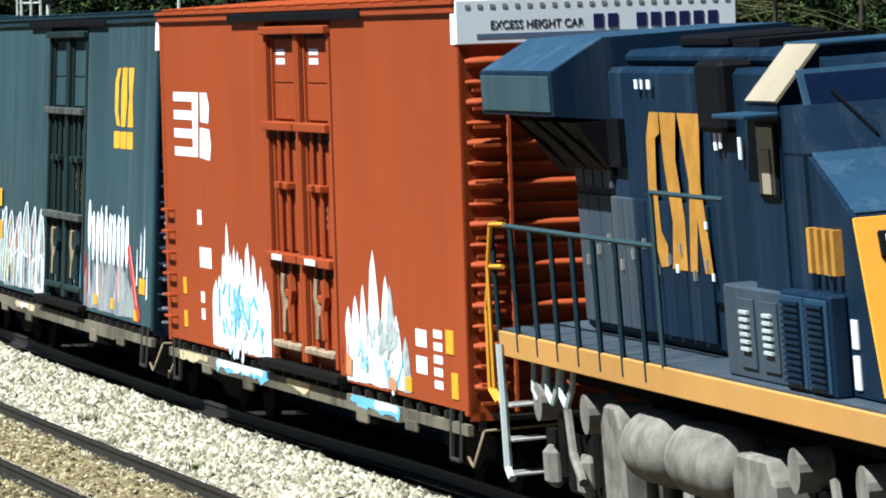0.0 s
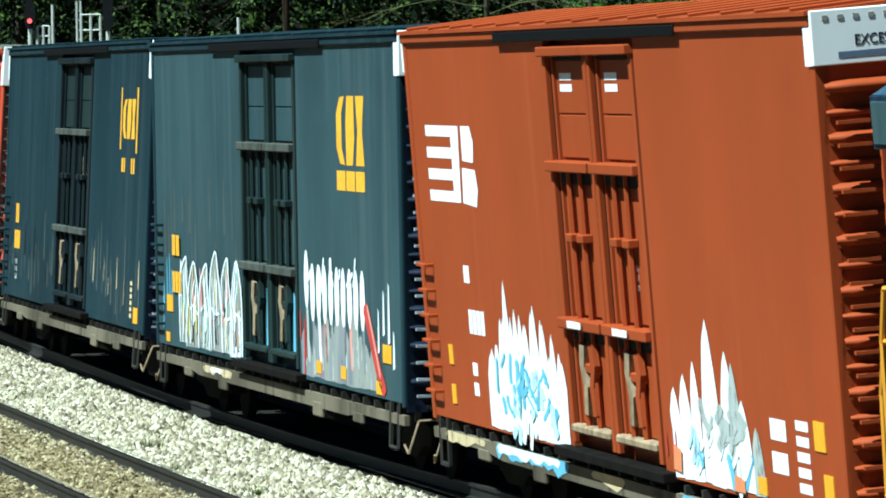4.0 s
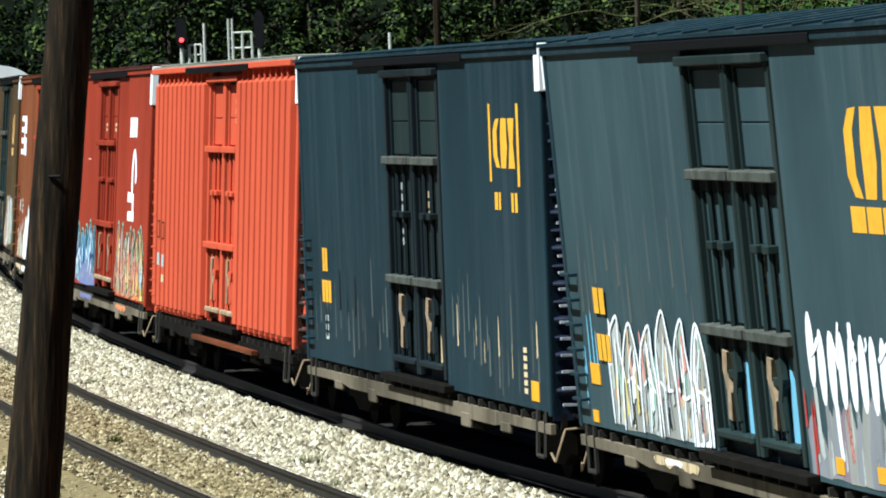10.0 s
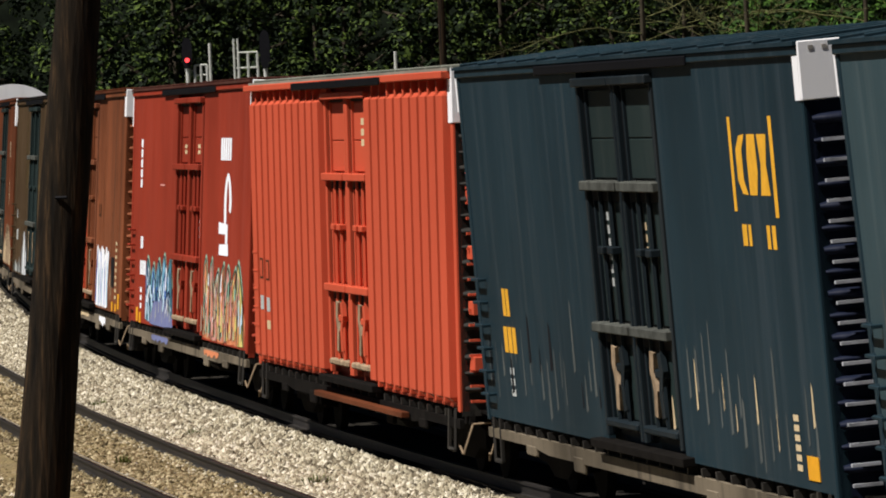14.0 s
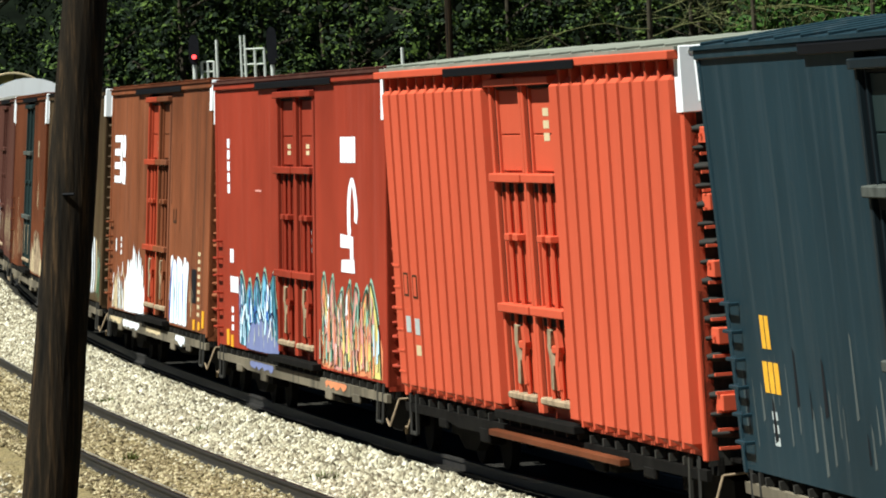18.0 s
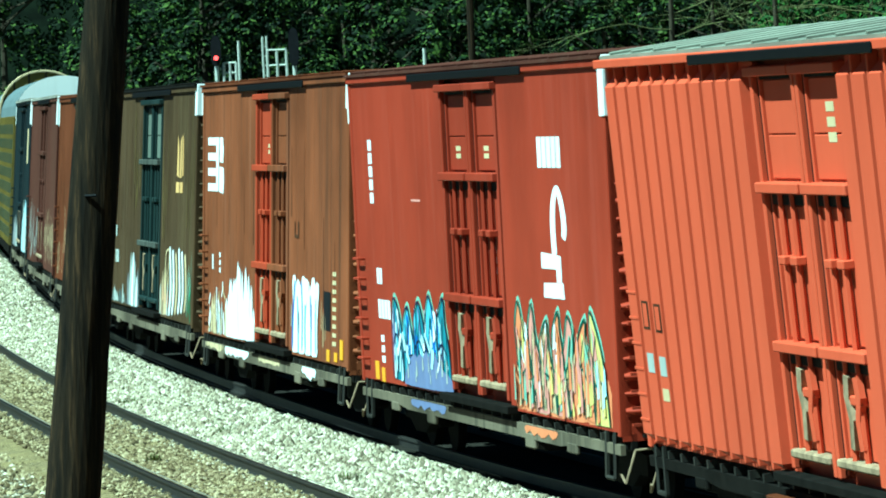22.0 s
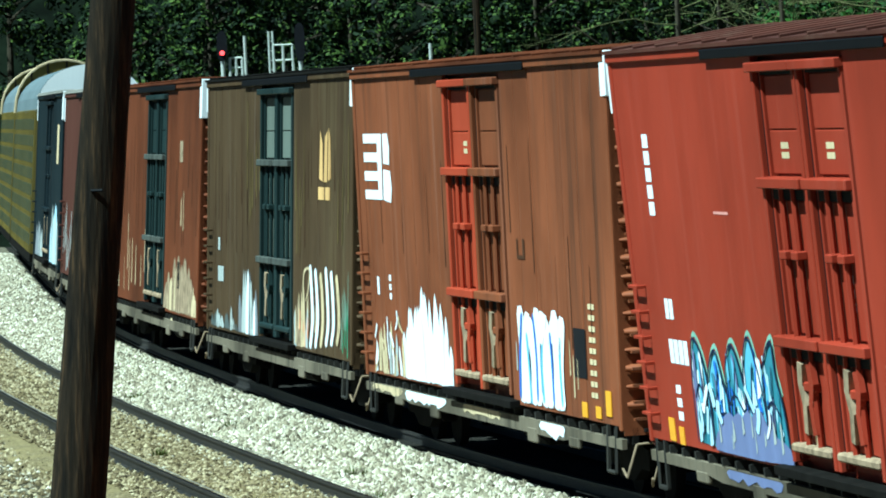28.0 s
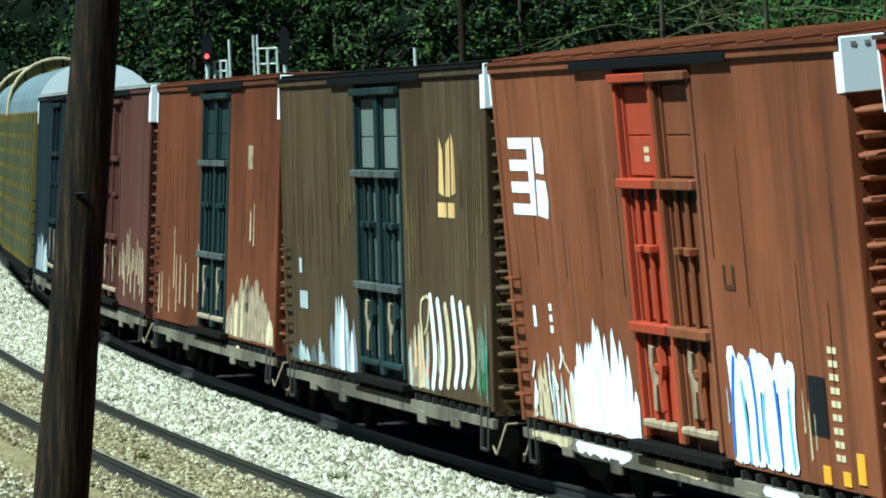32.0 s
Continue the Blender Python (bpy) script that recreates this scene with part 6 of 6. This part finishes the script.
def cage(x0, x1, y, z0, z1):
    m = new("signal_platform")
    for x in (x0, (x0 + x1) / 2, x1):
        part("post", pipe([(x - x0, 0, 0), (x - x0, 0, z1)], 0.045, 6), PALE_METAL, m)
    for z in (z0, (z0 + z1) / 2, z1):
        part("rail_bar", pipe([(0, 0, z), (x1 - x0, 0, z)], 0.035, 6), PALE_METAL, m)
    m.location = (x0, y, GROUND_Z)
    return tagged(m, "pale metal railed platform beside the signal", "platform", "signal platforms")


cage(-6.92, -6.30, 190, 6.3, 7.3)
cage(-8.35, -7.95, 190, 6.3, 6.95)
lad = new("mast_ladder")
for dx in (0, 0.13):
    part("stile", pipe([(dx, 0, 0), (dx, 0, 7.76)], 0.035, 6), PALE_METAL, lad)
for k in range(24):
    part("rung", pipe([(0, 0, 0.3 + k * 0.31), (0.13, 0, 0.3 + k * 0.31)], 0.018, 5), PALE_METAL, lad)
lad.location = (-7.06, 190.05, GROUND_Z)
tagged(lad, "narrow pale metal ladder mast", "ladder")
for x, y, h, r, mat, label in ((-7.84, 190, 7.64, 0.06, PALE_METAL, "thin pale metal mast"), (-1.82, 190, 7.14, 0.07, PALE_METAL, "short pale metal post"),
                               (-0.25, 175, 14.0, 0.12, POLE_WOOD, "thin brown wooden line pole before the trees")):
    m = new("line_pole")
    bm = bmesh.new()
    tapered(bm, (0, 0, 0), (0, 0, h), r, r * 0.8, 12, 6)
    part("shaft", bm, mat, m)
    m.location = (x, y, GROUND_Z)
    tagged(m, label, "pole", "poles behind the train")

# ---- wooded slope ----
def leaf_mat(name, lo, mid, hi):
    m, nt, b = nodes_of(name)
    g = nt.nodes.new("ShaderNodeNewGeometry")
    nt.links.new(ramp(nt, g.outputs["Random Per Island"], [(0.0, lo), (0.6, mid), (1.0, hi)]), b.inputs["Base Color"])
    b.inputs["Roughness"].default_value = 0.7
    b.inputs["Specular IOR Level"].default_value = 0.1
    return m


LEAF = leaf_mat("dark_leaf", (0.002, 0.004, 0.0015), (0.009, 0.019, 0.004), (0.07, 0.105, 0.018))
LEAF_FRESH = leaf_mat("fresh_leaf", (0.008, 0.02, 0.004), (0.025, 0.06, 0.008), (0.06, 0.13, 0.018))
LEAF_FAR = leaf_mat("hazy_leaf", (0.003, 0.007, 0.005), (0.007, 0.014, 0.009), (0.018, 0.030, 0.018))
TRUNK = plain("tree_bark", (0.045, 0.038, 0.026), 0.9, 0, 0.3, 3.0)
PALE_BARK = plain("pale_bark", (0.12, 0.12, 0.05), 0.9, 0, 0.5, 3.0)


def crown_mesh(rnd, height, wide, n, low, leaf):
    """Leaves gathered in clumps along limbs, with gaps between the clumps."""
    clumps = []
    for i in range(64):
        z = rnd.uniform(low, height)
        k = 1.0 - 0.75 * max(0, (z - low) / (height - low) - 0.35)
        a = rnd.uniform(0, 6.28)
        r = wide * k * math.sqrt(rnd.random())
        clumps.append((r * math.cos(a), r * math.sin(a), z, rnd.uniform(0.35, 0.85)))
    V, Fc = [], []
    for i in range(n):
        cx, cy, cz, cr = clumps[rnd.randrange(len(clumps))]
        d = Vector((rnd.gauss(0, 1), rnd.gauss(0, 1), rnd.gauss(0, 0.6)))
        d = d.normalized() * cr * rnd.uniform(0.75, 1.05)
        c = Vector((cx, cy, cz)) + d
        u = Vector((rnd.uniform(-1, 1), rnd.uniform(-1, 1), rnd.uniform(-0.5, 0.5))).normalized()
        nrm = (d.normalized() + Vector((0, 0, 0.6))).normalized()
        w = nrm.cross(u).normalized()
        u = w.cross(nrm)
        s = leaf * rnd.uniform(0.6, 1.3)
        b = len(V)
        V += [c - u * s, c + w * s * 0.5, c + u * s, c - w * s * 0.5]
        Fc.append((b, b + 1, b + 2, b + 3))
    me = bpy.data.meshes.new("crown")
    me.from_pydata([tuple(v) for v in V], [], Fc)
    return me


def tree(kind, seed, height, wide, n, low, mat, bark, leaf=0.17):
    rnd = random.Random(seed)
    t = new("tree")
    bm = bmesh.new()
    tapered(bm, (0, 0, 0), (rnd.uniform(-0.4, 0.4), rnd.uniform(-0.4, 0.4), height * 0.85), 0.22, 0.05, 8, 6)
    for k in range(9):
        z = rnd.uniform(low, height * 0.8)
        a = rnd.uniform(0, 6.28)
        rod(bm, (0, 0, z), (wide * 0.7 * math.cos(a), wide * 0.7 * math.sin(a), z + rnd.uniform(0.3, 1.5)), 0.05, 5)
    part("trunk", bm, bark, t)
    me = crown_mesh(rnd, height, wide, n, low, leaf)
    me.materials.append(mat)
    o = new("crown", me)
    o.parent = t
    return tagged(t, kind, "tree", "trees on the slope")


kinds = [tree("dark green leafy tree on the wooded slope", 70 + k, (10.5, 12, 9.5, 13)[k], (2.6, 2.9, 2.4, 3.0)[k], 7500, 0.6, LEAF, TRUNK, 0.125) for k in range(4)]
spots = []
rnd = random.Random(9)
for row, (yy, step) in enumerate(((222, 3.2), (229, 3.4), (237, 3.8))):
    x = -33 + row * 1.3
    while x < 42:
        spots.append((x + rnd.uniform(-0.6, 0.6), yy + rnd.uniform(-2, 2), row))
        x += step
for k, (x, y, row) in enumerate(spots):
    if x < -14 and row < 2:
        continue
    src = kinds[k % 4]
    m = Matrix.Translation((x, y, GROUND_Z + row * 1.2)) @ Matrix.Rotation(rnd.uniform(0, 6.28), 4, "Z")
    if k >= len(kinds) and src.get("used"):
        copy_thing(src, m)
    else:
        src.matrix_basis = m
        src["used"] = 1
for s in kinds:
    if "used" in s:
        del s["used"]
far = tree("hazy grey-green tree far behind the curve", 91, 11, 3.2, 3000, 0.5, LEAF_FAR, PALE_BARK, 0.16)
far.location = (-23, 300, GROUND_Z)
for k in range(6):
    copy_thing(far, Matrix.Translation((-33 + 3.4 * k, 290 + 5 * (k % 3), GROUND_Z)) @ Matrix.Rotation(k * 1.1, 4, "Z"))
for k, (x, y) in enumerate(((10.6, 205), (12.4, 206), (14.4, 204))):
    fresh = tree("fresh light green shrub among bare branches", 95 + k, 8.6, 1.3, 1500, 5.0, LEAF_FRESH, TRUNK, 0.13)
    fresh.location = (x, y, GROUND_Z)


def bare_tree(seed, x, y, height):
    """A leafless tree: trunk, limbs and twigs in crooked tapering pieces."""
    rnd = random.Random(seed)
    t = new("bare_tree")
    bm = bmesh.new()
    tapered(bm, (0, 0, 0), (rnd.uniform(-0.2, 0.2), 0, height), 0.13, 0.06, 8, 6)
    part("trunk", bm, TRUNK, t)

    def grow(tw, p, d, length, r, depth):
        for _ in range(3):
            q = p + d * length / 3
            rod(tw, p, q, r, 4)
            p = q
            d = (d + Vector((rnd.uniform(-0.3, 0.3), rnd.uniform(-0.3, 0.3), rnd.uniform(-0.25, 0.15)))).normalized()
            if depth and rnd.random() < 0.85:
                e = (d + Vector((rnd.uniform(-0.9, 0.9), rnd.uniform(-0.6, 0.6), rnd.uniform(-0.5, 0.6)))).normalized()
                grow(tw, p, e, length * 0.6, r * 0.6, depth - 1)

    for k in range(8):
        a = rnd.uniform(0, 6.28)
        tw = bmesh.new()
        grow(tw, Vector((0, 0, rnd.uniform(height * 0.42, height * 0.95))), Vector((math.cos(a), math.sin(a), rnd.uniform(0.0, 0.6))).normalized(), rnd.uniform(1.8, 3.4), 0.017, 3)
        part("branch", tw, PALE_BARK, t)
    t.location = (x, y, GROUND_Z)
    return tagged(t, "leafless tree with pale trunk and crooked branches", "tree", "bare trees")


for k, (x, y) in enumerate(((5.75, 175), (9.5, 185), (13.5, 190), (17.5, 188), (20.5, 192), (-19.5, 265), (-23, 268))):
    bare_tree(120 + k, x, y, 10.0)

# the slope behind the trees, near-black to paint the shade in their gaps
sb = bmesh.new()
prev = None
for i in range(41):
    x = -140 + 280 * i / 40
    ring = [sb.verts.new((x, y + 3 * math.sin(x * 0.05), z + 0.6 * math.sin(x * 0.21 + y))) for y, z in ((236, -0.6), (250, 5), (270, 16), (310, 34), (420, 60))]
    if prev:
        for j in range(4):
            sb.faces.new((prev[j], ring[j], ring[j + 1], prev[j + 1]))
    prev = ring
tagged(part("hillside", sb, plain("shade_dark_slope", (0.004, 0.006, 0.003), 0.95, 0, 0.5, 0.8)), "wooded hillside behind the trees, near-black as their shade", "hillside", kind="structure")


# ---- what moves ----
def motions():
    for i, car in enumerate(CARS):
        walk(car, [(t, car_pose(s - PITCH * i)) for t, s in ADVANCE])
    # wheels roll with the way that the train has come
    times = [32.0 * k / 220 for k in range(221)]
    come = [float(np.interp(t, [a for a, _ in ADVANCE], [b for _, b in ADVANCE])) for t in times]
    axle = {}
    for car in CARS + RACKS + [LOCO]:
        for w in car.children_recursive:
            if not w.name.startswith("wheelset"):
                continue
            if w.data not in axle:
                xs, zs = [v.co.x for v in w.data.vertices], [v.co.z for v in w.data.vertices]
                axle[w.data] = ((min(xs) + max(xs)) / 2, (min(zs) + max(zs)) / 2, (max(zs) - min(zs)) / 2)
                w.data.transform(Matrix.Translation((-axle[w.data][0], 0, -axle[w.data][1])))
            x, z, r = axle[w.data]
            walk(w, [(t, pose(x, 0, z, 0, math.degrees(s / r) % 360.0, 0)) for t, s in zip(times, come)])
    tail = -PITCH * 9.5 - 14.2
    for k, car in enumerate(RACKS):
        walk(car, [(t, car_pose(s + tail - 28.4 * k, 9.9)) for t, s in ADVANCE])
    walk(LOCO, [(t, car_pose(s + 18.7, 5.0)) for t, s in ADVANCE])


motions()
